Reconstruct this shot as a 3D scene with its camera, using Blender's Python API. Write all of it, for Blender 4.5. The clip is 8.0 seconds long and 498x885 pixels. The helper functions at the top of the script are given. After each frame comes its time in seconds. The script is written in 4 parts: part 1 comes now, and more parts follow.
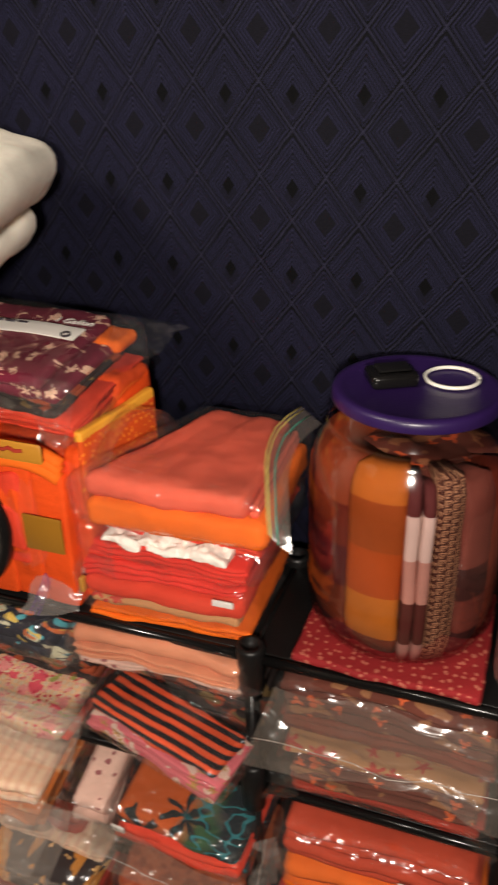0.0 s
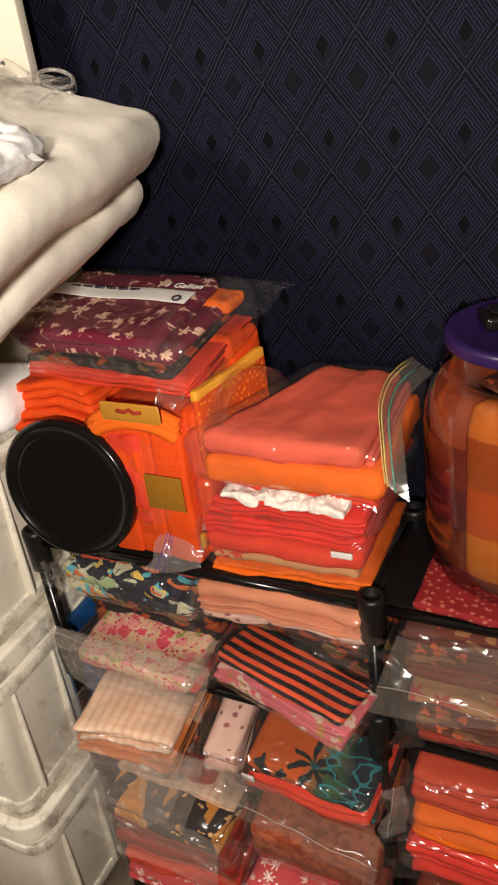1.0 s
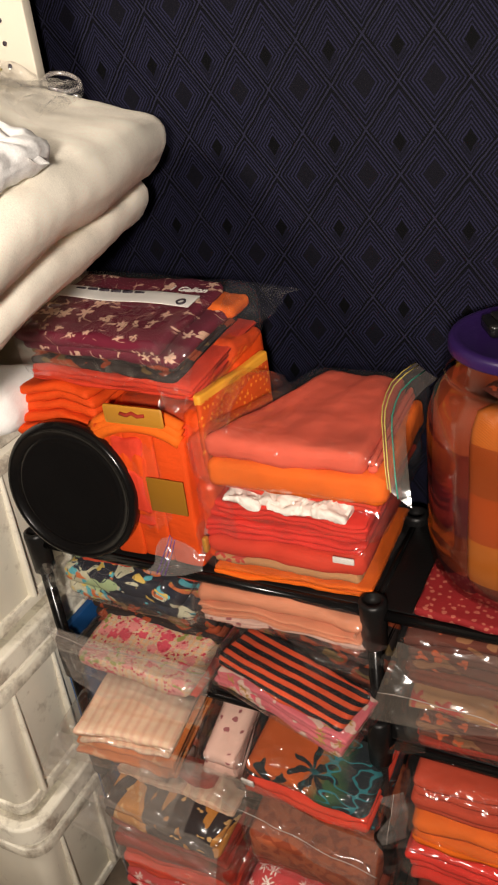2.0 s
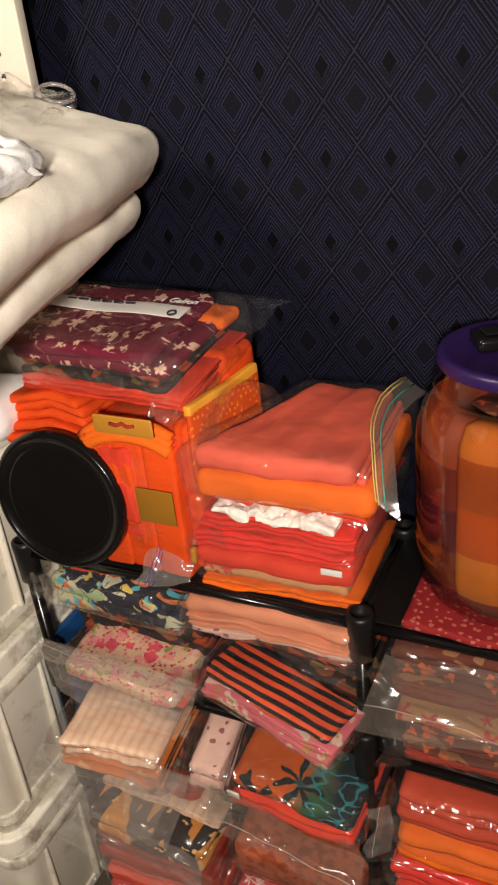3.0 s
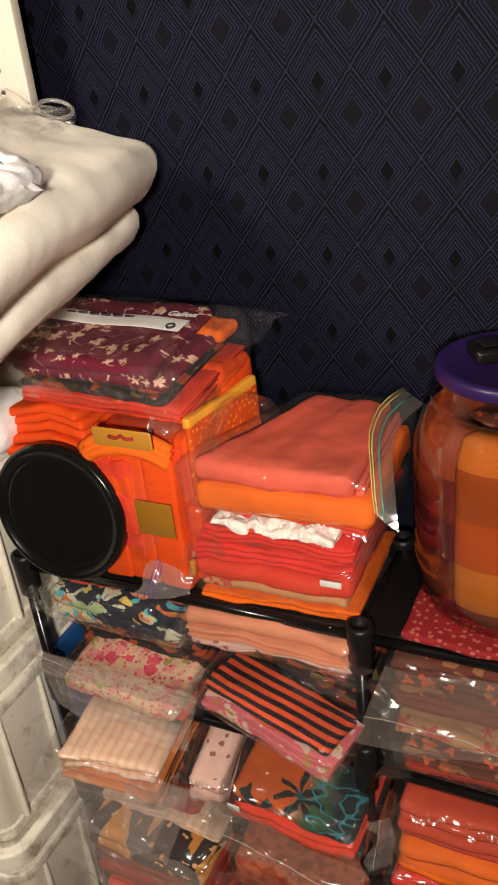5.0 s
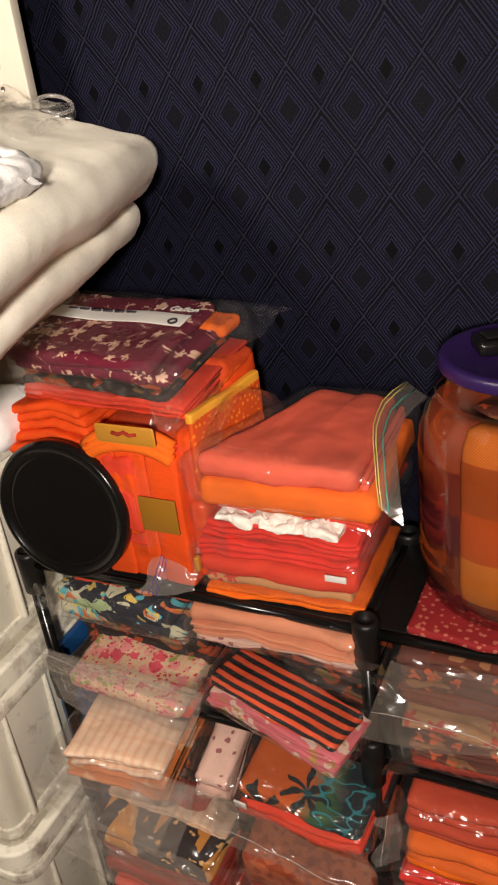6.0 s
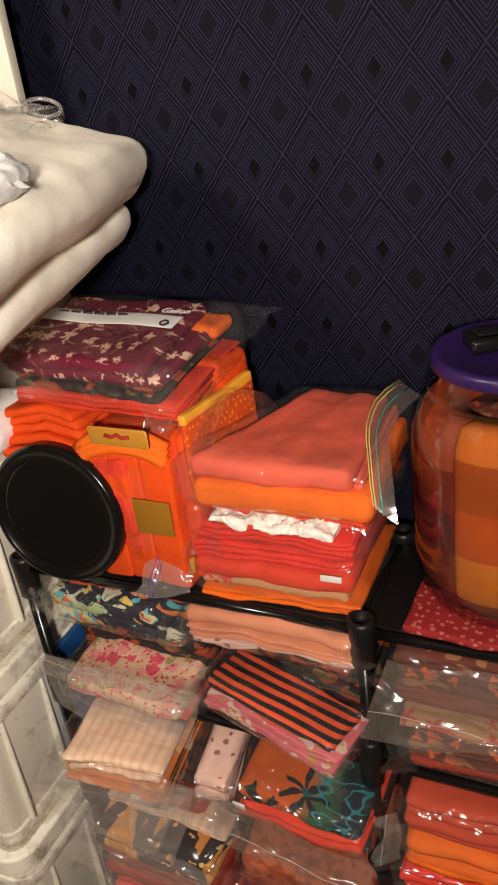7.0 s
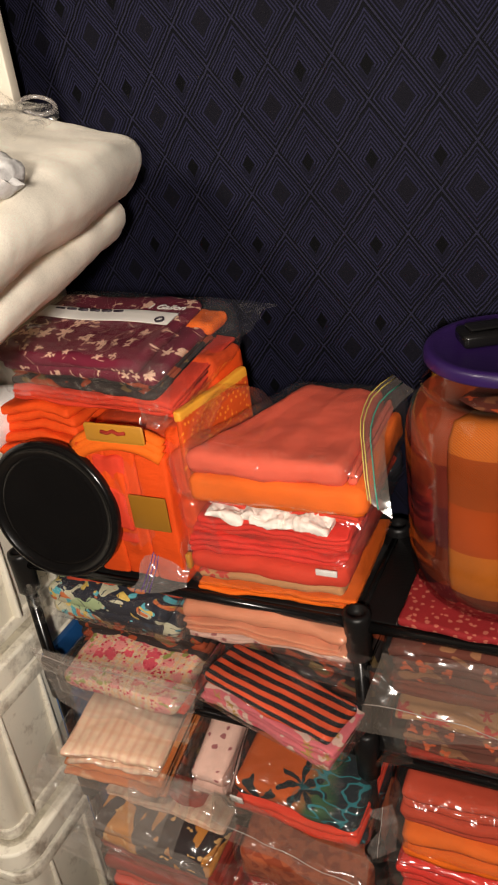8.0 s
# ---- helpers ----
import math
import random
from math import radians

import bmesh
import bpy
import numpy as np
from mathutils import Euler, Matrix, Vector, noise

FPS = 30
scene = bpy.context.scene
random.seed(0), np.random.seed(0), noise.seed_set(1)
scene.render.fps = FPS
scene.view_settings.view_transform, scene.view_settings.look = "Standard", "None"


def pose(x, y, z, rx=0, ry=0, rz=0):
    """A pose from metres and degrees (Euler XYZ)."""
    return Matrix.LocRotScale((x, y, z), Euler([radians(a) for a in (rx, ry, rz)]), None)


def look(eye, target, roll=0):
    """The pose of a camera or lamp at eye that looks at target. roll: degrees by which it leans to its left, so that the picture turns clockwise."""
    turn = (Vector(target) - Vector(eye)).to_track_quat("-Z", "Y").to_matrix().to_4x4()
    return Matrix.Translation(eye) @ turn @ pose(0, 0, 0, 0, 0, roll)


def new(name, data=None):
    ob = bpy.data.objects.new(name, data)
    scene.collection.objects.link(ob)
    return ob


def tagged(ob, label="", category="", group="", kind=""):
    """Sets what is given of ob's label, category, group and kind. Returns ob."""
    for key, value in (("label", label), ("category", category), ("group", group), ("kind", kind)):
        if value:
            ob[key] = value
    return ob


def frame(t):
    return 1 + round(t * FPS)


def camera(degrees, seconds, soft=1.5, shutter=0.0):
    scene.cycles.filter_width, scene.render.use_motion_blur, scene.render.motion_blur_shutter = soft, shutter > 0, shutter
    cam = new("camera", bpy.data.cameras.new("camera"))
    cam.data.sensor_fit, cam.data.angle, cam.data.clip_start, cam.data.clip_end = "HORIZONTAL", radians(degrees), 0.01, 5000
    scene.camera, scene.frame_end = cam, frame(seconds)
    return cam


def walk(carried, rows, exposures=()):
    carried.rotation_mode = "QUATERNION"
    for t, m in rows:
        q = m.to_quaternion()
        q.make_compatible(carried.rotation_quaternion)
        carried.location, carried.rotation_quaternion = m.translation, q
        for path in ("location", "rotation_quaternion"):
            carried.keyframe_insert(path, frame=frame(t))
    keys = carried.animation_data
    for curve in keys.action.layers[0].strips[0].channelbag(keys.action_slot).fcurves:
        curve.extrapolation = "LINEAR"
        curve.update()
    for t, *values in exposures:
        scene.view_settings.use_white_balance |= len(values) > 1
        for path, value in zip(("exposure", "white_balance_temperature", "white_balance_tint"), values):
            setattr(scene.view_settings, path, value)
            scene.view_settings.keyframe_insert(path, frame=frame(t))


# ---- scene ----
cam = camera(33.7, 8.0, soft=2.1, shutter=0.5)
PATH = [
    (0, (0.541, -0.938, 1.574), (-0.205, 0.666, 0.641), -1.3),
    (0.5, (0.541, -0.938, 1.567), (-0.377, 0.576, 0.637), -5.6),
    (1, (0.541, -0.966, 1.555), (-0.421, 0.5, 0.593), -7.8),
    (2.5, (0.541, -0.965, 1.557), (-0.429, 0.507, 0.613), -7.0),
    (3, (0.541, -0.967, 1.559), (-0.408, 0.524, 0.623), -6.3),
    (3.5, (0.539, -0.968, 1.559), (-0.397, 0.539, 0.635), -6.0),
    (4, (0.537, -0.967, 1.56), (-0.398, 0.542, 0.64), -5.9),
    (5.5, (0.545, -0.97, 1.561), (-0.415, 0.532, 0.654), -6.8),
    (6, (0.542, -0.967, 1.555), (-0.418, 0.532, 0.641), -7.1),
    (6.5, (0.541, -0.964, 1.557), (-0.412, 0.536, 0.639), -7.5),
    (7, (0.545, -0.964, 1.554), (-0.408, 0.539, 0.641), -7.8),
    (7.5, (0.548, -0.965, 1.558), (-0.404, 0.536, 0.642), -8.0),
    (8, (0.551, -0.969, 1.554), (-0.396, 0.534, 0.636), -8.0),
]
walk(cam, [(t, look(eye, target, roll)) for t, eye, target, roll in PATH])

# ---- light ----
world = bpy.data.worlds.new("world")
scene.world = world
world.use_nodes = True
world.node_tree.nodes["Background"].inputs[0].default_value = (1.0, 0.85, 0.7, 1)
world.node_tree.nodes["Background"].inputs[1].default_value = 0.02
scene.view_settings.exposure = 0.0


def lamp(name, place, target, watts, size, colour):
    data = bpy.data.lights.new(name, "AREA")
    data.shape, data.size, data.energy, data.color = "DISK", size, watts, colour
    ob = new(name, data)
    ob.matrix_world = look(place, target)
    return ob


WARM = (1.0, 0.895, 0.785)
# added key light near the viewpoint, no known lamp; aimed to balance brightness
lamp("front_key_light", (0.66, -1.32, 1.63), (-1.00, 0.0, 1.64), 29.5, 0.09, WARM)
lamp("ceiling_bulb", (-0.45, -1.45, 2.38), (-0.75, 0.0, 1.3), 24, 0.30, WARM)


# ---- node helpers ----
def node(nt, kind, *values, **settings):
    n = nt.nodes.new("ShaderNode" + kind)
    if "operation" in settings:
        n.operation = settings["operation"]
    if "voronoi_dimensions" in settings:
        n.voronoi_dimensions = settings["voronoi_dimensions"]
    if "rotation_type" in settings:
        n.rotation_type = settings["rotation_type"]
    if "data_type" in settings:
        n.data_type, n.blend_type = settings["data_type"], settings["blend_type"]
    for i, v in enumerate(values):
        if v is None:
            continue
        if isinstance(v, bpy.types.NodeSocket):
            nt.links.new(v, n.inputs[i])
        else:
            n.inputs[i].default_value = v
    return n


def calc(nt, op, a, b=None, c=None):
    return node(nt, "Math", a, b, c, operation=op).outputs[0]


def blend(nt, fac, a, b):
    n = nt.nodes.new("ShaderNodeMix")
    n.data_type = "RGBA"
    for i, v in ((0, fac), (6, a), (7, b)):
        if isinstance(v, bpy.types.NodeSocket):
            nt.links.new(v, n.inputs[i])
        elif i:
            n.inputs[i].default_value = (*v, 1)
        else:
            n.inputs[i].default_value = v
    return n.outputs[2]


def blank(name):
    m = bpy.data.materials.new(name)
    m.use_nodes = True
    return m, m.node_tree, m.node_tree.nodes["Principled BSDF"]


def cloth_coord(nt, turn=0.0):
    """Metres over the cloth: across, and along the top and down over the front."""
    sep = node(nt, "SeparateXYZ", node(nt, "TexCoord").outputs["Object"])
    v = calc(nt, "ADD", sep.outputs[1], sep.outputs[2])
    com = node(nt, "CombineXYZ", sep.outputs[0], v, 0.0)
    rot = node(nt, "VectorRotate", com.outputs[0], rotation_type="Z_AXIS")
    rot.inputs["Angle"].default_value = radians(turn)
    return rot.outputs[0]


def axes(nt, vec):
    s = node(nt, "SeparateXYZ", vec)
    return s.outputs[0], s.outputs[1]


def flowers(nt, vec, scale, petals, size, share=1.0, random_place=0.8, deep=0.35):
    """Flower shapes, one in each cell; returns the mask and the cell's random colour."""
    stray = node(nt, "TexNoise", vec)
    stray.inputs["Scale"].default_value = scale * 2.2
    shift = node(nt, "VectorMath", stray.outputs["Color"], (0.5, 0.5, 0.5), operation="SUBTRACT").outputs[0]
    shift = node(nt, "VectorMath", shift, (0.45 / scale, 0.45 / scale, 0.0), operation="MULTIPLY").outputs[0]
    vec = node(nt, "VectorMath", vec, shift, operation="ADD").outputs[0]
    v = node(nt, "TexVoronoi", vec, voronoi_dimensions="2D")
    v.inputs["Scale"].default_value = scale
    v.inputs["Randomness"].default_value = random_place
    off = node(nt, "VectorMath", vec, v.outputs["Position"], operation="SUBTRACT").outputs[0]
    x, y = axes(nt, off)
    r = calc(nt, "SQRT", calc(nt, "ADD", calc(nt, "MULTIPLY", x, x), calc(nt, "MULTIPLY", y, y)))
    cr = node(nt, "SeparateColor", v.outputs["Color"])
    ang = calc(nt, "ADD", calc(nt, "ARCTAN2", y, x), calc(nt, "MULTIPLY", cr.outputs[0], 6.28))
    wave = calc(nt, "COSINE", calc(nt, "MULTIPLY", ang, petals))
    edge = calc(nt, "MULTIPLY", calc(nt, "MULTIPLY_ADD", wave, deep, 1 - deep), size / scale)
    edge = calc(nt, "MULTIPLY", edge, calc(nt, "MULTIPLY_ADD", cr.outputs[1], 0.6, 0.6))
    mask = calc(nt, "LESS_THAN", r, edge)
    keep = calc(nt, "LESS_THAN", cr.outputs[2], share)
    return calc(nt, "MULTIPLY", mask, keep), cr.outputs[0]


def bands(nt, value, period, share, shift=0.0):
    f = calc(nt, "FRACT", calc(nt, "MULTIPLY_ADD", value, 1 / period, shift))
    return calc(nt, "LESS_THAN", f, share)


def fabric(name, paint, rough=0.8, wrinkle=0.5):
    """Woven cotton; paint(nt) gives its dyed colour."""
    m, nt, b = blank(name)
    obj = node(nt, "TexCoord").outputs["Object"]
    colour = paint(nt) if callable(paint) else None
    wide = node(nt, "TexNoise", obj)
    wide.inputs["Scale"].default_value = 14
    wide.inputs["Detail"].default_value = 5
    fine = node(nt, "TexNoise", obj)
    fine.inputs["Scale"].default_value = 700
    fade = calc(nt, "ADD", calc(nt, "MULTIPLY_ADD", wide.outputs[0], 0.7, 0.42), calc(nt, "MULTIPLY", fine.outputs[0], 0.5))
    base = node(nt, "Mix", data_type="RGBA", blend_type="MULTIPLY")
    base.inputs[0].default_value = 1.0
    if colour is None:
        base.inputs[6].default_value = (*paint, 1)
    else:
        nt.links.new(colour, base.inputs[6])
    nt.links.new(node(nt, "CombineColor", fade, fade, fade).outputs[0], base.inputs[7])
    nt.links.new(base.outputs[2], b.inputs["Base Color"])
    b.inputs["Roughness"].default_value = rough
    b.inputs["Specular IOR Level"].default_value = 0.25
    fold = node(nt, "TexNoise", node(nt, "Mapping", obj, None, None, (11, 20, 26)).outputs[0])
    fold.inputs["Scale"].default_value = 1.4
    fold.inputs["Detail"].default_value = 3
    b1 = node(nt, "Bump", wrinkle, 0.005)
    nt.links.new(fold.outputs[0], b1.inputs["Height"])
    b2 = node(nt, "Bump", 0.25, 0.0008)
    nt.links.new(fine.outputs[0], b2.inputs["Height"])
    nt.links.new(b1.outputs[0], b2.inputs["Normal"])
    nt.links.new(b2.outputs[0], b.inputs["Normal"])
    return m


def film(name, haze, tint=(0.85, 0.83, 0.8), gloss=0.10, crinkle=0.6):
    """Thin clear bag plastic: mostly see-through, a little milky, glossy on its creases."""
    m, nt, b = blank(name)
    out = nt.nodes["Material Output"]
    nt.nodes.remove(b)
    obj = node(nt, "TexCoord").outputs["Object"]
    n1 = node(nt, "TexNoise", obj)
    n1.inputs["Scale"].default_value = 16
    n1.inputs["Detail"].default_value = 2
    n1.inputs["Distortion"].default_value = 0.9
    ridge = calc(nt, "ABSOLUTE", calc(nt, "SUBTRACT", n1.outputs[0], 0.5))
    shift = node(nt, "VectorMath", n1.outputs["Color"], (0.035, 0.035, 0.035), operation="MULTIPLY").outputs[0]
    place = node(nt, "VectorMath", obj, shift, operation="ADD").outputs[0]
    cell = node(nt, "TexVoronoi", place)
    cell.inputs["Scale"].default_value = 24
    lean = node(nt, "VectorMath", cell.outputs["Color"], (0.5, 0.5, 0.5), operation="SUBTRACT").outputs[0]
    off = node(nt, "VectorMath", place, cell.outputs["Position"], operation="SUBTRACT").outputs[0]
    facet = node(nt, "VectorMath", lean, off, operation="DOT_PRODUCT").outputs["Value"]
    bump = node(nt, "Bump", crinkle, 0.018)
    nt.links.new(calc(nt, "MULTIPLY_ADD", facet, 20.0, ridge), bump.inputs["Height"])
    clear = node(nt, "BsdfTransparent", (1, 1, 1, 1))
    milk = node(nt, "BsdfDiffuse", (*tint, 1))
    body = node(nt, "MixShader", haze, clear.outputs[0], milk.outputs[0])
    shine = node(nt, "BsdfGlossy", (1, 1, 1, 1), gloss)
    nt.links.new(bump.outputs[0], shine.inputs["Normal"])
    facing = node(nt, "LayerWeight", 0.5)
    fac = calc(nt, "MULTIPLY_ADD", calc(nt, "POWER", facing.outputs["Facing"], 2.5), 0.42, 0.042)
    top = node(nt, "MixShader", fac, body.outputs[0], shine.outputs[0])
    nt.links.new(top.outputs[0], out.inputs[0])
    return m


def plain(name, colour, rough=0.5, metal=0.0, spot=0.25, scale=18, dirt=None, relief=0.1, dirt_from=0.60, shine=0.5):
    """Plain solid with faint blotches, specks of dirt if given, and a fine relief."""
    m, nt, b = blank(name)
    obj = node(nt, "TexCoord").outputs["Object"]
    n = node(nt, "TexNoise", obj)
    n.inputs["Scale"].default_value = scale
    n.inputs["Detail"].default_value = 6
    col = blend(nt, n.outputs[0], tuple(c * (1 - spot) for c in colour), tuple(min(1, c * (1 + spot)) for c in colour))
    if dirt:
        d = node(nt, "TexNoise", obj)
        d.inputs["Scale"].default_value = 21
        d.inputs["Detail"].default_value = 8
        d.inputs["Roughness"].default_value = 0.7
        mask = node(nt, "MapRange", d.outputs[0], dirt_from, dirt_from + 0.20, 0.0, 0.65)
        col = blend(nt, mask.outputs[0], col, dirt)
    nt.links.new(col, b.inputs["Base Color"])
    b.inputs["Roughness"].default_value = rough
    b.inputs["Metallic"].default_value = metal
    b.inputs["Specular IOR Level"].default_value = shine
    bump = node(nt, "Bump", relief, 0.002)
    f = node(nt, "TexNoise", obj)
    f.inputs["Scale"].default_value = scale * 12
    nt.links.new(f.outputs[0], bump.inputs["Height"])
    nt.links.new(bump.outputs[0], b.inputs["Normal"])
    return m


# ---- cloth prints ----
def on_ground(*layers, ground):
    """Prints laid one over another on a ground colour."""
    def paint(nt):
        col = ground
        for layer in layers:
            col = layer(nt, col)
        return col
    return paint


def print_flowers(scale, petals, size, colour, share=1.0, turn=0.0, deep=0.35, second=None):
    def layer(nt, col):
        mask, rnd = flowers(nt, cloth_coord(nt, turn), scale, petals, size, share, deep=deep)
        ink = colour if second is None else blend(nt, calc(nt, "GREATER_THAN", rnd, 0.5), colour, second)
        return blend(nt, mask, col, ink)
    return layer


def print_bands(axis, period, share, colour, turn=0.0, shift=0.0, strength=1.0):
    def layer(nt, col):
        uv = axes(nt, cloth_coord(nt, turn))
        return blend(nt, calc(nt, "MULTIPLY", bands(nt, uv[axis], period, share, shift), strength), col, colour)
    return layer


def print_blotch(scale, low, colour, stretch=(1, 1, 1)):
    def layer(nt, col):
        n = node(nt, "TexNoise", node(nt, "Mapping", cloth_coord(nt), None, None, stretch).outputs[0])
        n.inputs["Scale"].default_value = scale
        n.inputs["Detail"].default_value = 1.5
        n.inputs["Distortion"].default_value = 0.6
        return blend(nt, calc(nt, "GREATER_THAN", n.outputs[0], low), col, colour)
    return layer


def print_sprigs(scale, half, colour):
    """Short curved stems: thin lines of a noise, broken up by another."""
    def layer(nt, col):
        vec = cloth_coord(nt)
        n = node(nt, "TexNoise", vec)
        n.inputs["Scale"].default_value = scale
        n.inputs["Detail"].default_value = 0.5
        g = node(nt, "TexNoise", vec)
        g.inputs["Scale"].default_value = scale * 1.3
        mask = calc(nt, "LESS_THAN", calc(nt, "ABSOLUTE", calc(nt, "SUBTRACT", n.outputs[0], 0.5)), half)
        return blend(nt, calc(nt, "MULTIPLY", mask, calc(nt, "GREATER_THAN", g.outputs["Fac"], 0.5)), col, colour)
    return layer


CORAL, ORANGE, RED = (0.74, 0.115, 0.062), (0.80, 0.138, 0.008), (0.66, 0.030, 0.017)
F = {
    "coral": fabric("coral_cotton", CORAL, wrinkle=0.8),
    "orange": fabric("orange_cotton", ORANGE, wrinkle=0.8),
    "deep_orange": fabric("deep_orange_cotton", (0.68, 0.064, 0.005), wrinkle=1.0),
    "red": fabric("red_cotton", RED),
    "scarlet": fabric("scarlet_cotton", (0.64, 0.045, 0.018), wrinkle=0.7),
    "tomato": fabric("tomato_cotton", (0.32, 0.028, 0.014), wrinkle=0.7),
    "lace": fabric("white_lace", (0.85, 0.78, 0.70), wrinkle=1.0),
    "peach": fabric("peach_cotton", (0.66, 0.25, 0.135), wrinkle=0.5),
    "brown": fabric("rust_brown_cotton", on_ground(print_blotch(60, 0.52, (0.26, 0.05, 0.02)), ground=(0.38, 0.09, 0.035)), wrinkle=0.8),
    "plum_floral": fabric("plum_floral_cotton", on_ground(
        print_sprigs(24, 0.0065, (0.62, 0.38, 0.26)), print_flowers(34, 5, 0.40, (0.78, 0.50, 0.36), 0.30, deep=0.28), print_flowers(44, 2, 0.36, (0.70, 0.45, 0.31), 0.30, 35, 0.55),
        print_flowers(52, 4, 0.34, (0.72, 0.46, 0.32), 0.22, 70, 0.35), ground=(0.15, 0.012, 0.030)), wrinkle=0.25),
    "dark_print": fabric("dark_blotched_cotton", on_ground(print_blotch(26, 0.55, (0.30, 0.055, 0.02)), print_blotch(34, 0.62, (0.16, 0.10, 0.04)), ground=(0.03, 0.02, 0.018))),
    "orange_dots": fabric("orange_spotted_cotton", on_ground(print_flowers(110, 1, 0.22, (0.80, 0.22, 0.02), 0.8, deep=0.0), ground=(0.60, 0.07, 0.008))),
    "red_dots": fabric("red_spotted_cotton", on_ground(print_flowers(84, 1, 0.24, (0.46, 0.12, 0.08), 1.0, deep=0.0), ground=(0.27, 0.016, 0.018)), wrinkle=0.3),
    "bird_print": fabric("navy_bright_print_cotton", on_ground(
        print_blotch(16, 0.53, (0.55, 0.52, 0.36)), print_blotch(30, 0.60, (0.10, 0.40, 0.46)), print_blotch(34, 0.62, (0.62, 0.16, 0.05)), print_blotch(44, 0.63, (0.66, 0.46, 0.10)),
        print_flowers(15, 2, 0.52, (0.40, 0.50, 0.26), 0.55, 20, 0.42, second=(0.50, 0.54, 0.34)), print_sprigs(40, 0.016, (0.03, 0.04, 0.06)), ground=(0.020, 0.020, 0.030))),
    "red_orange": fabric("brick_red_cotton", (0.46, 0.050, 0.018), wrinkle=0.9),
    "pink_floral": fabric("pink_flowered_check_cotton", on_ground(
        print_bands(0, 0.011, 0.35, (0.85, 0.45, 0.22), strength=0.6), print_bands(1, 0.011, 0.3, (0.85, 0.48, 0.25), strength=0.6),
        print_flowers(44, 5, 0.60, (0.78, 0.10, 0.14), 0.55, deep=0.15, second=(0.85, 0.30, 0.28)), print_flowers(95, 5, 0.42, (0.82, 0.34, 0.30), 0.5, 15, 0.2), print_flowers(120, 3, 0.36, (0.62, 0.04, 0.08), 0.4, 40, 0.2), print_flowers(36, 2, 0.40, (0.35, 0.36, 0.09), 0.3, 40, 0.5),
        ground=(0.74, 0.55, 0.38))),
    "stripe": fabric("black_orange_striped_cotton", on_ground(print_bands(1, 0.0165, 0.50, (0.010, 0.008, 0.010)), ground=(0.70, 0.085, 0.025)), wrinkle=0.3),
    "rose_print": fabric("rose_and_gold_print_cotton", on_ground(
        print_blotch(34, 0.58, (0.62, 0.42, 0.34)), print_flowers(46, 5, 0.42, (0.60, 0.06, 0.10), 0.6, second=(0.40, 0.22, 0.06)), ground=(0.58, 0.13, 0.15))),
    "pale_plaid": fabric("pale_plaid_cotton", on_ground(
        print_bands(0, 0.016, 0.4, (0.62, 0.26, 0.19), strength=0.4), print_bands(1, 0.030, 0.25, (0.66, 0.36, 0.22), strength=0.35), ground=(0.76, 0.54, 0.37)), wrinkle=0.8),
    "amber": fabric("amber_batik_cotton", on_ground(print_blotch(40, 0.60, (0.66, 0.30, 0.12)), ground=(0.58, 0.16, 0.03)), wrinkle=0.9),
    "hearts": fabric("blush_leaf_print_cotton", on_ground(print_flowers(46, 1, 0.32, (0.30, 0.10, 0.10), 0.55, 20, 0.55), ground=(0.66, 0.42, 0.34)), wrinkle=0.4),
    "tropical": None,
    "teal": fabric("dark_teal_print_cotton", on_ground(print_flowers(30, 4, 0.42, (0.02, 0.22, 0.26), 0.8, 10, 0.7), ground=(0.012, 0.022, 0.03))),
    "black_gold": fabric("black_and_gold_print_cotton", on_ground(print_blotch(30, 0.54, (0.55, 0.22, 0.04), (1.0, 0.3, 1)), print_flowers(34, 2, 0.3, (0.70, 0.40, 0.15), 0.5, 30, 0.6), ground=(0.03, 0.02, 0.02))),
    "pink_white": fabric("pink_white_print_cotton", on_ground(print_flowers(44, 7, 0.46, (0.82, 0.70, 0.62), 0.8, deep=0.45), ground=(0.55, 0.06, 0.06))),
    "autumn": fabric("autumn_print_cotton", on_ground(
        print_blotch(30, 0.58, (0.26, 0.11, 0.05)), print_flowers(40, 3, 0.40, (0.10, 0.03, 0.02), 0.6, second=(0.55, 0.10, 0.03)), ground=(0.12, 0.032, 0.020))),
    "cream_red": fabric("cream_red_print_cotton", on_ground(print_flowers(28, 5, 0.48, (0.50, 0.05, 0.035), 0.7), ground=(0.50, 0.24, 0.10))),
    "rust": fabric("rust_orange_cotton", (0.19, 0.030, 0.012), wrinkle=0.8),
}


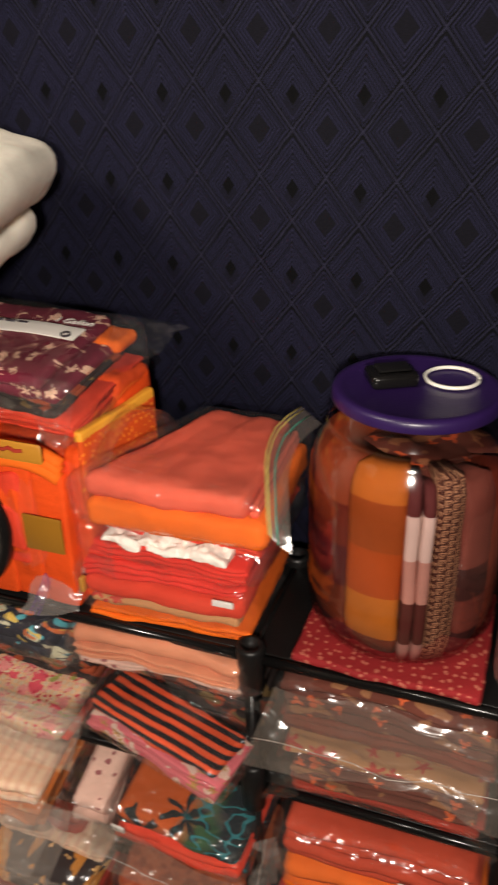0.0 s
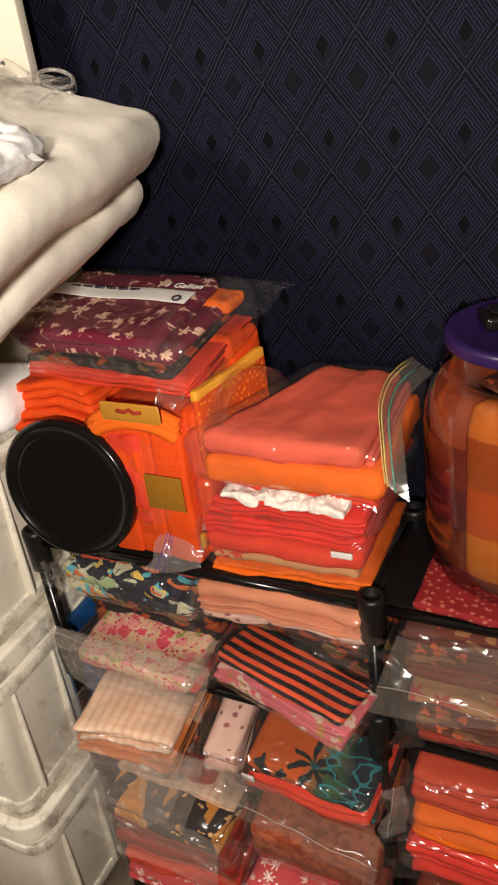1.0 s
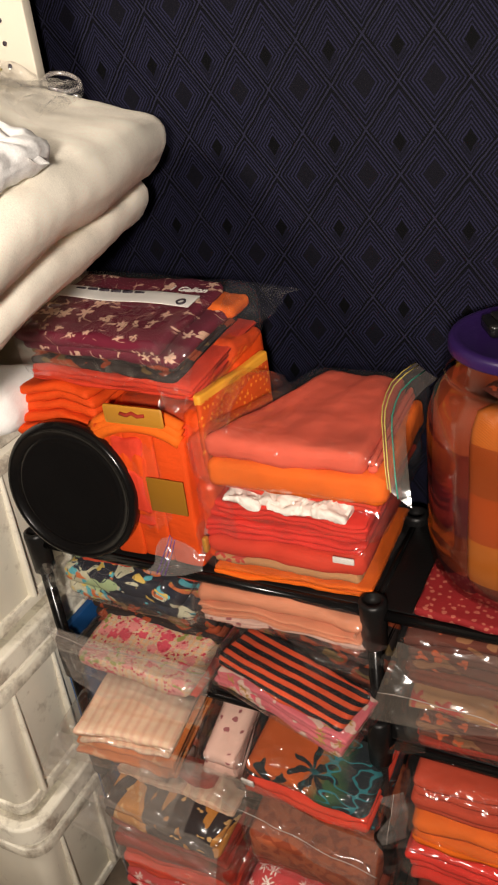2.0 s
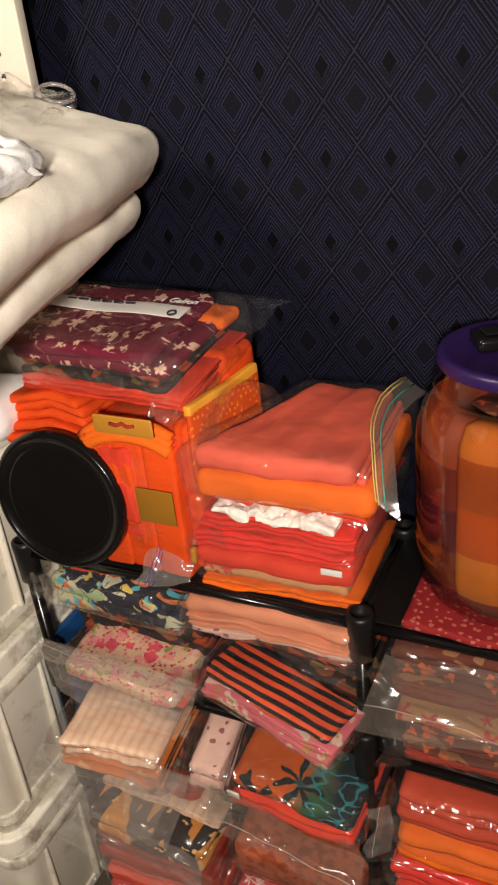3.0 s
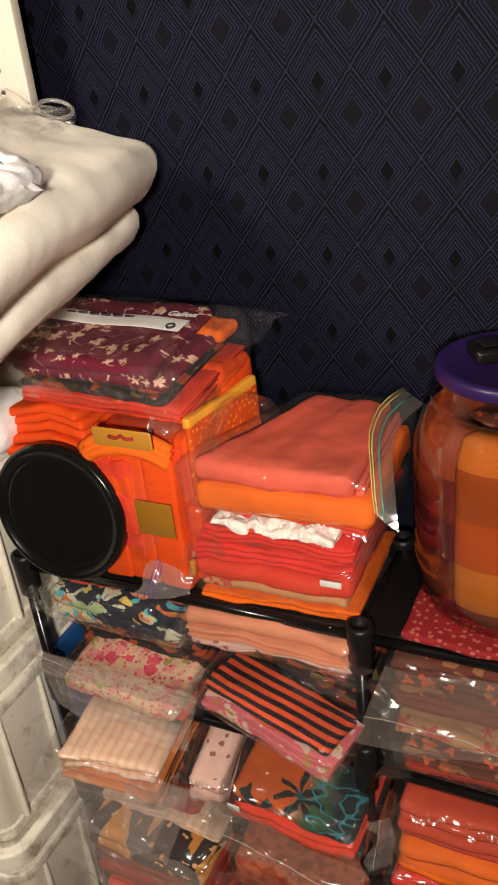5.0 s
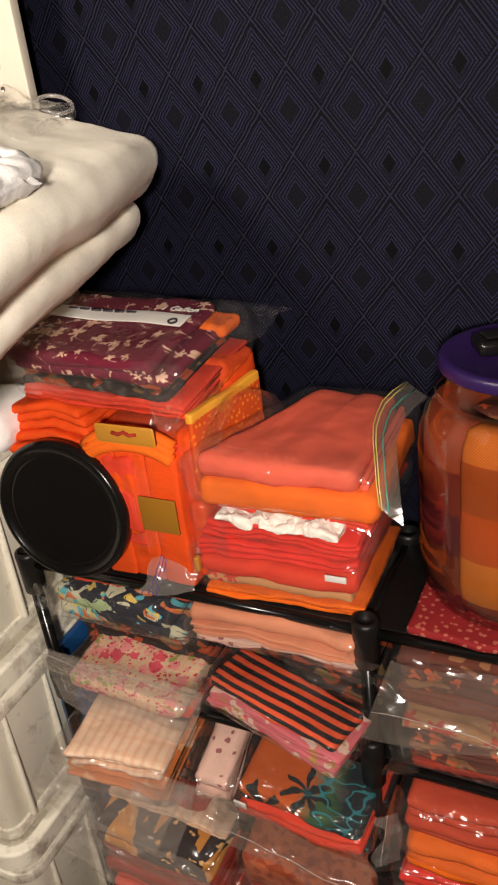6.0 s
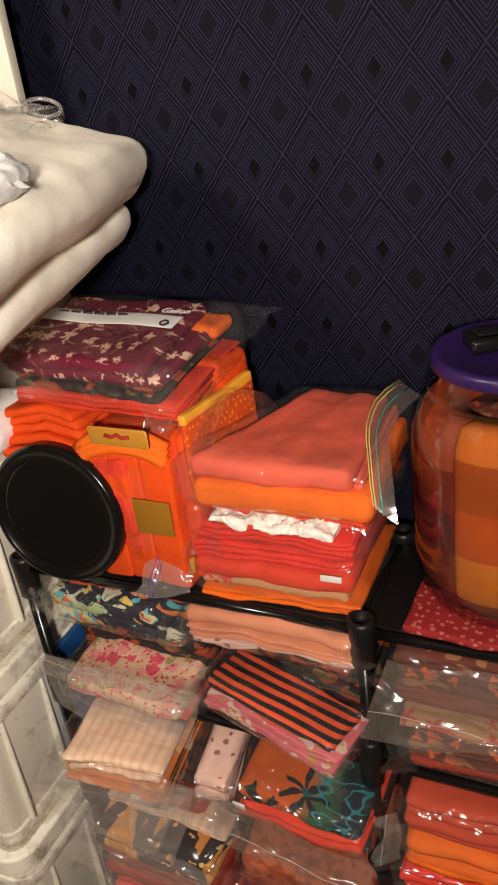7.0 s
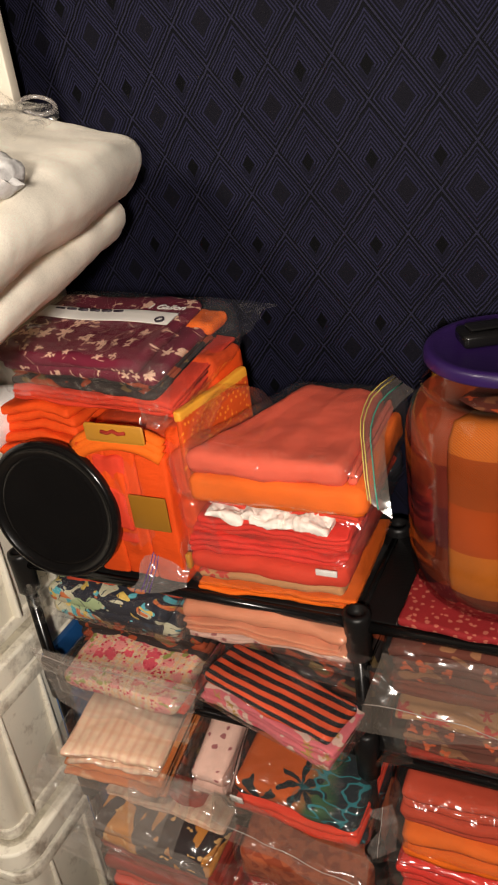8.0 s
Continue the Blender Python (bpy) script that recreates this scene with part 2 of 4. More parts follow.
def tropical_paint(nt):
    """Burnt orange that fades into green and then black, under large dark fern leaves and teal strokes."""
    vec = cloth_coord(nt)
    x, y = axes(nt, vec)
    n = node(nt, "TexNoise", vec)
    n.inputs["Scale"].default_value = 20
    place = calc(nt, "ADD", x, calc(nt, "MULTIPLY_ADD", n.outputs[0], 0.05, -0.025))
    green = node(nt, "MapRange", place, 0.000, 0.028, 0.0, 1.0).outputs[0]
    night = node(nt, "MapRange", place, 0.040, 0.062, 0.0, 1.0).outputs[0]
    col = blend(nt, green, (0.42, 0.075, 0.012), (0.030, 0.075, 0.030))
    col = blend(nt, night, col, (0.010, 0.016, 0.020))
    mask, rnd = flowers(nt, vec, 12, 7, 0.74, 0.9, deep=0.45)
    col = blend(nt, mask, col, (0.012, 0.015, 0.015))
    stroke = node(nt, "TexNoise", node(nt, "Mapping", vec, None, (0, 0, 0.6), (1, 1.7, 1)).outputs[0])
    stroke.inputs["Scale"].default_value = 28
    stroke.inputs["Detail"].default_value = 0.5
    line = calc(nt, "LESS_THAN", calc(nt, "ABSOLUTE", calc(nt, "SUBTRACT", stroke.outputs[0], 0.5)), 0.022)
    return blend(nt, calc(nt, "MULTIPLY", line, green), col, (0.02, 0.15, 0.17))


F["tropical"] = fabric("tropical_leaf_print_cotton", tropical_paint, wrinkle=0.3)
FILM = film("clear_bag_film", 0.014, gloss=0.14, crinkle=0.6)
MILKY = film("milky_bag_film", 0.20, (0.30, 0.25, 0.21), 0.20, 0.3)
LIP = film("heavy_bag_lip", 0.18, (0.60, 0.54, 0.50), 0.18, 0.3)
CRISP = film("crisp_clear_film", 0.014, gloss=0.11, crinkle=0.9)
DRAPE = film("milky_drape_film", 0.16, (0.62, 0.54, 0.48), 0.15, 0.6)
ZIP = plain("zip_plastic", (0.42, 0.36, 0.32), 0.25)
ZIP_YELLOW = plain("yellow_zip_plastic", (0.65, 0.50, 0.12), 0.3)
ZIP_GREEN = plain("green_zip_plastic", (0.06, 0.28, 0.20), 0.3)
ZIP_PURPLE = plain("purple_zip_plastic", (0.10, 0.03, 0.22), 0.3)
BLACK = plain("black_plastic", (0.007, 0.0065, 0.0065), 0.40, relief=0.2, shine=0.3)
BLACK_GLOSS = plain("black_glossy_plastic", (0.006, 0.0055, 0.0055), 0.20, relief=0.05, shine=0.35)
PURPLE = plain("purple_lid_plastic", (0.020, 0.007, 0.058), 0.35, spot=0.1)
WHITE = plain("white_plastic", (0.80, 0.76, 0.68), 0.4, spot=0.06)
BIN = plain("off_white_bin_plastic", (0.88, 0.83, 0.70), 0.45, spot=0.06, dirt=(0.20, 0.13, 0.07))
BIN_RIM = plain("scuffed_bin_rim_plastic", (0.88, 0.83, 0.70), 0.5, spot=0.08, dirt=(0.15, 0.09, 0.045), dirt_from=0.46)
BLUE = plain("blue_board", (0.01, 0.07, 0.22), 0.5)
CARD = plain("ochre_card", (0.50, 0.22, 0.02), 0.5, spot=0.1)
STICKER = plain("olive_gold_sticker", (0.30, 0.13, 0.012), 0.35, spot=0.1)
YELLOW = plain("yellow_tape", (0.82, 0.36, 0.03), 0.6, spot=0.1)
PAPER = plain("white_label_paper", (0.80, 0.77, 0.72), 0.5, spot=0.04)
INK_AND_SHADE = plain("dark_ink_and_shade", (0.03, 0.02, 0.03), 0.6)
WALLPAINT = plain("cream_wall_paint", (0.36, 0.32, 0.27), 0.8, spot=0.06, scale=3)
CARPET = plain("tan_carpet", (0.30, 0.22, 0.15), 0.95, spot=0.3, scale=40, relief=0.8)
BATTING = fabric("cream_batting", (0.97, 0.90, 0.77), 0.95, 0.06)
BOARD = plain("cream_melamine_board", (0.60, 0.54, 0.44), 0.45, spot=0.06)
WHITECLOTH = fabric("white_cotton", (0.88, 0.86, 0.84), 0.9, 0.5)

# wall covering: a lattice of upright diamonds; one row holds nested diamonds, the next a small dark one low in nested chevrons
CELL_W, CELL_H, CELL_X, CELL_Z, DROP = 0.0870, 0.1085, -0.0205, 1.4987, 0.139


def wallpaper():
    m, nt, b = blank("navy_diamond_wallpaper")
    obj = node(nt, "TexCoord").outputs["Object"]
    sep = node(nt, "SeparateXYZ", obj)
    wob = node(nt, "TexNoise", obj)
    wob.inputs["Scale"].default_value = 55
    stray = calc(nt, "MULTIPLY_ADD", wob.outputs[0], 0.03, -0.015)
    p = calc(nt, "ADD", calc(nt, "DIVIDE", calc(nt, "SUBTRACT", sep.outputs[0], CELL_X), CELL_W), stray)
    q = calc(nt, "SUBTRACT", calc(nt, "DIVIDE", calc(nt, "SUBTRACT", sep.outputs[2], CELL_Z), CELL_H), stray)

    def near(value):
        return calc(nt, "SUBTRACT", value, calc(nt, "ROUND", value))

    def thin(value, place, half):
        return calc(nt, "LESS_THAN", calc(nt, "ABSOLUTE", calc(nt, "SUBTRACT", value, place)), half)

    # low cells: chevrons round a point under the middle
    ax, ay = calc(nt, "ABSOLUTE", near(p)), near(q)
    rim = calc(nt, "ADD", ax, calc(nt, "ABSOLUTE", ay))
    low = calc(nt, "ADD", calc(nt, "MULTIPLY", ax, 1.05), calc(nt, "ABSOLUTE", calc(nt, "ADD", ay, DROP)))
    # full cells: diamonds round their middle
    bx = calc(nt, "ABSOLUTE", near(calc(nt, "ADD", p, 0.5)))
    by = calc(nt, "ABSOLUTE", near(calc(nt, "ADD", q, 0.5)))
    full = calc(nt, "ADD", bx, by)
    is_low = calc(nt, "LESS_THAN", rim, 0.5)
    d = calc(nt, "ADD", calc(nt, "MULTIPLY", is_low, low), calc(nt, "MULTIPLY", calc(nt, "SUBTRACT", 1.0, is_low), full))
    line = calc(nt, "SINE", calc(nt, "MULTIPLY", d, 6.2832 * 17.0))
    line = node(nt, "MapRange", line, -0.5, 0.6, 0.0, 1.0).outputs[0]
    gap = calc(nt, "ABSOLUTE", calc(nt, "SUBTRACT", rim, 0.5))
    seam = calc(nt, "LESS_THAN", gap, 0.016)
    groove = thin(gap, 0.036, 0.018)
    core_full = calc(nt, "LESS_THAN", full, 0.165)
    core_low = calc(nt, "MULTIPLY", calc(nt, "LESS_THAN", calc(nt, "ADD", calc(nt, "MULTIPLY", ax, 1.35), calc(nt, "ABSOLUTE", calc(nt, "ADD", ay, DROP))), 0.125), is_low)
    under = calc(nt, "MULTIPLY", calc(nt, "LESS_THAN", calc(nt, "ADD", calc(nt, "MULTIPLY", ax, 1.2), calc(nt, "ABSOLUTE", calc(nt, "ADD", ay, DROP + 0.075))), 0.165), is_low)
    heavy = calc(nt, "MULTIPLY", thin(d, 0.39, 0.024), 0.65)
    dark, navy = (0.0026, 0.0026, 0.0056), (0.0138, 0.0134, 0.0320)
    col = blend(nt, line, dark, navy)
    col = blend(nt, heavy, col, (0.0022, 0.0022, 0.0042))
    col = blend(nt, groove, col, (0.0020, 0.0020, 0.0036))
    col = blend(nt, seam, col, (0.0150, 0.0146, 0.0300))
    col = blend(nt, calc(nt, "MULTIPLY", under, 0.75), col, (0.0050, 0.0048, 0.0100))
    col = blend(nt, core_full, col, (0.0046, 0.0043, 0.0078))
    col = blend(nt, core_low, col, (0.0013, 0.0013, 0.0022))
    big = node(nt, "TexNoise", obj)
    big.inputs["Scale"].default_value = 5
    fine = node(nt, "TexNoise", node(nt, "Mapping", obj, None, None, (160, 160, 900)).outputs[0])
    fine.inputs["Scale"].default_value = 1.0
    fine.inputs["Detail"].default_value = 4
    k = calc(nt, "ADD", calc(nt, "MULTIPLY_ADD", big.outputs[0], 0.5, 0.45), calc(nt, "MULTIPLY_ADD", fine.outputs[0], 1.3, -0.4))
    mul = node(nt, "Mix", data_type="RGBA", blend_type="MULTIPLY")
    mul.inputs[0].default_value = 1.0
    nt.links.new(col, mul.inputs[6])
    nt.links.new(node(nt, "CombineColor", k, k, k).outputs[0], mul.inputs[7])
    nt.links.new(mul.outputs[2], b.inputs["Base Color"])
    b.inputs["Roughness"].default_value = 0.75
    b.inputs["Specular IOR Level"].default_value = 0.08
    bump = node(nt, "Bump", 0.2, 0.0010)
    nt.links.new(line, bump.inputs["Height"])
    nt.links.new(bump.outputs[0], b.inputs["Normal"])
    return m


# ---- mesh helpers ----
def part(name, bm, material, parent=None, label=""):
    """One mesh object from a bmesh, under a thing or part if given."""
    bmesh.ops.recalc_face_normals(bm, faces=bm.faces)
    me = bpy.data.meshes.new(name)
    bm.to_mesh(me)
    bm.free()
    for p in me.polygons:
        p.use_smooth = True
    me.materials.append(material)
    ob = new(name, me)
    if parent:
        ob.parent = parent
    return tagged(ob, label)


def thing(name, m, label, category, group=""):
    ob = new(name)
    ob.empty_display_size = 0.02
    ob.matrix_world = m
    return tagged(ob, label, category, group)


def add_box(bm, x0, x1, y0, y1, z0, z1, bevel=0.0):
    made = bmesh.ops.create_cube(bm, size=1)["verts"]
    for v in made:
        v.co = Vector(((x0 + x1) / 2 + v.co.x * (x1 - x0), (y0 + y1) / 2 + v.co.y * (y1 - y0), (z0 + z1) / 2 + v.co.z * (z1 - z0)))
    if bevel:
        edges = {e for v in made for e in v.link_edges}
        bmesh.ops.bevel(bm, geom=list(edges), offset=bevel, segments=2, affect="EDGES", profile=0.5)
    return bm


def solid(x0, x1, y0, y1, z0, z1, bevel=0.0):
    return add_box(bmesh.new(), x0, x1, y0, y1, z0, z1, bevel)


def ring_profile(y0, y1, z0, z1, r, arc, run):
    """Points round a rounded rectangle in y and z."""
    r = max(0.0004, min(r, (y1 - y0) / 2 - 1e-4, (z1 - z0) / 2 - 1e-5))
    pts = []
    for cy, cz, a0 in ((y1 - r, z1 - r, 0), (y0 + r, z1 - r, 90), (y0 + r, z0 + r, 180), (y1 - r, z0 + r, 270)):
        corner = [(cy + r * math.cos(radians(a0 + 90 * k / arc)), cz + r * math.sin(radians(a0 + 90 * k / arc))) for k in range(arc + 1)]
        if pts:
            last, nxt = pts[-1], corner[0]
            n = run if abs(last[0] - nxt[0]) > abs(last[1] - nxt[1]) else 2
            pts += [(last[0] + (nxt[0] - last[0]) * i / n, last[1] + (nxt[1] - last[1]) * i / n) for i in range(1, n)]
        pts += corner
    last, nxt = pts[-1], pts[0]
    pts += [(last[0], last[1] + (nxt[1] - last[1]) * 0.5)]
    return pts


def add_slab(bm, w, d, z0, z1, r, warp, nx=14, run=8, arc=3, x=0.0, y=0.0):
    """A soft slab, rounded all round, w wide about x and d deep behind y; warp moves its points."""
    h = z1 - z0
    r = min(r, h / 2)
    xs = []
    for k in range(arc + 1):
        a = radians(90 * k / arc)
        xs.append((-w / 2 + r - r * math.cos(a), r * (1 - math.sin(a))))
    xs += [(-w / 2 + r + (w - 2 * r) * i / nx, 0.0) for i in range(1, nx)]
    for k in range(arc, -1, -1):
        a = radians(90 * k / arc)
        xs.append((w / 2 - r + r * math.cos(a), r * (1 - math.sin(a))))
    rings = []
    for px, inset in xs:
        i = min(inset, h / 2 - 2e-4)
        prof = ring_profile(y + i, y + d - i, z0 + i, z1 - i, r - i, arc, run)
        rings.append([bm.verts.new(warp(Vector((x + px, a, b)))) for a, b in prof])
    for p, q in zip(rings, rings[1:]):
        for i in range(len(p)):
            j = (i + 1) % len(p)
            bm.faces.new((p[i], p[j], q[j], q[i]))
    bm.faces.new(rings[0])
    bm.faces.new(rings[-1])


def soft(seed, amp, freq=9.0, bow=0.0, ridge=0.0):
    """A warp of gentle lumps; bow lifts the middle, ridge adds sharp creases."""
    o = Vector((seed * 7.3, seed * 3.1, seed * 1.7))

    def warp(p):
        n = noise.noise_vector(p * freq + o)
        q = p + Vector((n.x * 0.6, n.y * 0.8, n.z)) * amp
        if ridge:
            e = abs(noise.noise(p * freq * 3.2 + o * 2))
            q += Vector((0.3, -0.5, 0.8)) * (ridge * (0.25 - e))
        q.z -= bow * (p.x * p.x)
        return q
    return warp


def folded(parent, name, w, d, z0, z1, plies, material, seed, amp=0.003, label="", x=0.0, y=0.0, bow=0.0, nx=22, narrow=0.0):
    """Folded cloth: its top fold, and the folds under it as pieces of their own; narrow draws in its far left corner."""
    rng = random.Random(seed)
    h = (z1 - z0) / plies
    base = soft(seed, amp * 1.5, 11, bow=bow)
    o = Vector((seed * 1.9, seed * 4.3, seed * 0.7))
    top = None
    for i in reversed(range(plies)):
        own = soft(seed * 5 + i, 0.0030, 26, ridge=0.0034)
        j = rng.uniform(-0.005, 0.005) if plies > 1 else 0

        def warp(p, own=own, i=i):
            q = base(own(p))
            run = noise.noise(Vector((p.x * 9, p.y * 38 + p.z * 60, i * 2.1)) + o)
            pull = noise.noise(Vector((p.x * 46, p.y * 11, p.z * 14)) - o)
            q.z += 0.0016 * (0.35 - abs(run)) * min(1.0, h / 0.02) + 0.0009 * pull
            q.y += 0.0022 * pull
            back = max(0.0, (p.y - y) / d)
            q.x += narrow * back * max(0.0, 0.5 - (p.x - x) / w)
            return q

        bm = bmesh.new()
        add_slab(bm, w - rng.uniform(0, 0.014) * (plies > 1), d, z0 + i * h + 0.0004, z0 + (i + 1) * h - 0.0002, h * 0.48 if plies > 1 else min(h * 0.42, 0.012),
                 warp, nx=nx, run=14, x=x + rng.uniform(-0.004, 0.004), y=y + j + (rng.uniform(0, 0.008) if plies > 2 else 0))
        if top is None:
            top = part(name, bm, material, parent, label)
        else:
            part("fold", bm, material, top)
    return top


def sheet(parent, name, a, b, c, e, material, seed, amp=0.004, n=26, label="", sag=0.0, ridge=0.0):
    """A thin film or cloth between four corners a b (one edge) and e c (the other), lumpy, with a small thickness."""
    a, b, c, e = map(Vector, (a, b, c, e))
    bm = bmesh.new()
    w = soft(seed, amp * 1.3, 14, ridge=ridge * 1.6)
    down = Vector((0, 0, -1))
    rows = []
    for i in range(n + 1):
        s = i / n
        row = []
        for j in range(n + 1):
            t = j / n
            p = a.lerp(b, t).lerp(e.lerp(c, t), s) + down * (sag * math.sin(math.pi * s) * (0.4 + 0.6 * math.sin(math.pi * t)))
            p += (e - a).normalized() * (s * 0.022 * noise.noise(Vector((t * 3.1, seed * 1.37, 0.5))))
            row.append(bm.verts.new(w(p)))
        rows.append(row)
    for p, q in zip(rows, rows[1:]):
        for i in range(n):
            bm.faces.new((p[i], p[i + 1], q[i + 1], q[i]))
    return part(name, bm, material, parent, label)


def add_tube(bm, points, radius, sides=10):
    """A round bar along a line of points."""
    pts = [Vector(p) for p in points]
    rings = []
    for i, p in enumerate(pts):
        d = (pts[min(i + 1, len(pts) - 1)] - pts[max(i - 1, 0)]).normalized()
        u = d.orthogonal().normalized() if not rings else (u - d * u.dot(d)).normalized()
        v = d.cross(u)
        rings.append([bm.verts.new(p + (u * math.cos(2 * math.pi * k / sides) + v * math.sin(2 * math.pi * k / sides)) * radius) for k in range(sides)])
    for p, q in zip(rings, rings[1:]):
        for k in range(sides):
            bm.faces.new((p[k], p[(k + 1) % sides], q[(k + 1) % sides], q[k]))
    bm.faces.new(rings[0])
    bm.faces.new(rings[-1])
    return bm


def tube(points, radius, sides=10):
    return add_tube(bmesh.new(), points, radius, sides)


def turned(profile, sides=48, cap=True):
    """A body of revolution about z from (radius, height) pairs."""
    bm = bmesh.new()
    rings = [[bm.verts.new((r * math.cos(2 * math.pi * k / sides), r * math.sin(2 * math.pi * k / sides), z)) for k in range(sides)] for r, z in profile]
    for p, q in zip(rings, rings[1:]):
        for k in range(sides):
            bm.faces.new((p[k], p[(k + 1) % sides], q[(k + 1) % sides], q[k]))
    if cap:
        bm.faces.new(rings[0])
        bm.faces.new(rings[-1])
    return bm


def bag(parent, w, d, z0, z1, material, seed, grow=0.008, y=0.0, x=0.0, ridge=0.006, amp=0.004, bow=0.0, narrow=0.0):
    """The bag's film round the cloth."""
    bm = bmesh.new()
    lump, crease = soft(seed, amp, 11, bow=bow), Vector((seed * 2.3, seed * 5.1, 0))

    def warp(p):
        end = min(1.0, max(0.0, abs(p.x - x) / (w / 2) - 0.72) / 0.28)
        e = abs(noise.noise(Vector((p.x * 34, p.y * 20 + p.x * 18, p.z * 26)) + crease))
        f = abs(noise.noise(Vector((p.x * 20 - p.y * 22, p.y * 48, p.z * 40)) - crease))
        k = ridge * (0.5 + 1.6 * end)
        q = lump(p) + Vector((0.2, -0.55, 0.8)) * (k * (0.42 - e - 0.7 * f))
        q.x += narrow * max(0.0, (p.y - y) / d) * max(0.0, 0.5 - (p.x - x) / w)
        return q

    add_slab(bm, w + 3.6 * grow, d + 2 * grow, z0 - 0.001, z1 + grow * 0.5, (z1 - z0) * 0.35, warp, nx=46, run=26, arc=4, x=x, y=y - grow)
    return part("plastic_bag", bm, material, parent, "clear glossy plastic film")


def lip(parent, a, b, c, e, seed, zips=(ZIP,), material=LIP, sag=0.012):
    """The open end of a zip bag: film from edge a-b out to e-c, with its zip strips near the far edge."""
    film_ob = sheet(parent, "bag_lip", a, b, c, e, material, seed, 0.010, sag=sag, label="milky plastic lip of the bag", ridge=0.005)
    a, b, c, e = map(Vector, (a, b, c, e))
    w = soft(seed, 0.013, 14, ridge=0.0128)
    for i, z in enumerate(zips):
        s = 0.72 + 0.07 * i
        pts = []
        for k in range(15):
            t = k / 14
            p = a.lerp(b, t).lerp(e.lerp(c, t), s) - Vector((0, 0, sag * math.sin(math.pi * s) * (0.4 + 0.6 * math.sin(math.pi * t))))
            pts.append(w(p))
        part("zip_strip", tube(pts, 0.0006, 6), z, film_ob)
    return film_ob


RACK = pose(0.21, -0.235, 0, 0, 0, 4.64)


def at(x, y, z, rx=0, ry=0, rz=0):
    return RACK @ pose(x, y, z, rx, ry, rz)


# ---- room ----
WALL_Y = 0.035


def structure(name, bm, material, label, category):
    return tagged(part(name, bm, material), label, category, "", "structure")


north = structure("wall_north", solid(-1.84, 1.84, 0.0, 0.12, -0.1, 2.60), wallpaper(), "dark navy wall covering with nested diamond lines", "wall")
north.matrix_world = pose(0, WALL_Y, 0, 0, 0, 1.87)
structure("floor", solid(-1.7, 1.7, -2.3, WALL_Y + 0.06, -0.1, 0), CARPET, "tan carpeted floor under the rack", "floor")
structure("ceiling", solid(-1.7, 1.7, -2.3, WALL_Y + 0.06, 2.45, 2.55), WALLPAINT, "plain cream painted ceiling of the room", "ceiling")
structure("wall_south", solid(-1.7, 1.7, -2.42, -2.3, 0, 2.45), WALLPAINT, "plain cream painted wall of the room", "wall")
structure("wall_west", solid(-1.82, -1.7, -2.3, WALL_Y, 0, 2.45), WALLPAINT, "plain cream painted wall of the room", "wall")
structure("wall_east", solid(1.7, 1.82, -2.3, WALL_Y + 0.06, 0, 2.45), WALLPAINT, "plain cream painted wall of the room", "wall")

# ---- rack ----
SHELVES = (0.872, 0.645, 0.41, 0.175)
XS = (-0.53, 0.0, 0.53)
DEPTH = 0.2


def rack():
    t = thing("storage_rack", RACK, "black tube storage rack with plastic connectors, full of bagged fabric", "rack")
    for x in XS:
        for y in (0.0, DEPTH):
            post = part("post", tube([(x, y, 0.0), (x, y, 0.87)], 0.0095, 14), BLACK_GLOSS, t)
            for z in SHELVES:
                top = z == SHELVES[0]
                prof = [(0.0125, z - 0.062), (0.0165, z - 0.058), (0.0175, z - 0.01), (0.0185, z + 0.006), (0.0175, z + 0.012), (0.0115, z + 0.013), (0.0105, z + 0.004)]
                if not top:
                    prof = [(0.0125, z - 0.05), (0.0160, z - 0.046), (0.0175, z - 0.004), (0.0160, z + 0.030), (0.0120, z + 0.034)]
                bm = turned(prof, 20)
                bmesh.ops.translate(bm, vec=(x, y, 0), verts=bm.verts)
                part("connector", bm, BLACK, post)
    for z in SHELVES:
        for x0, x1 in zip(XS, XS[1:]):
            for y in (0.0, DEPTH):
                part("rail", tube([(x0, y, z - 0.008), (x1, y, z - 0.008)], 0.0075, 12), BLACK_GLOSS, t)
            part("shelf_panel", solid(x0 + 0.004, x1 - 0.004, 0.004, DEPTH - 0.004, z - 0.010, z - 0.0015, 0.002), BLACK, t)
        for x in XS:
            part("side_rail", tube([(x, 0, z - 0.008), (x, DEPTH, z - 0.008)], 0.0075, 12), BLACK_GLOSS, t)


rack()
TOP = SHELVES[0]

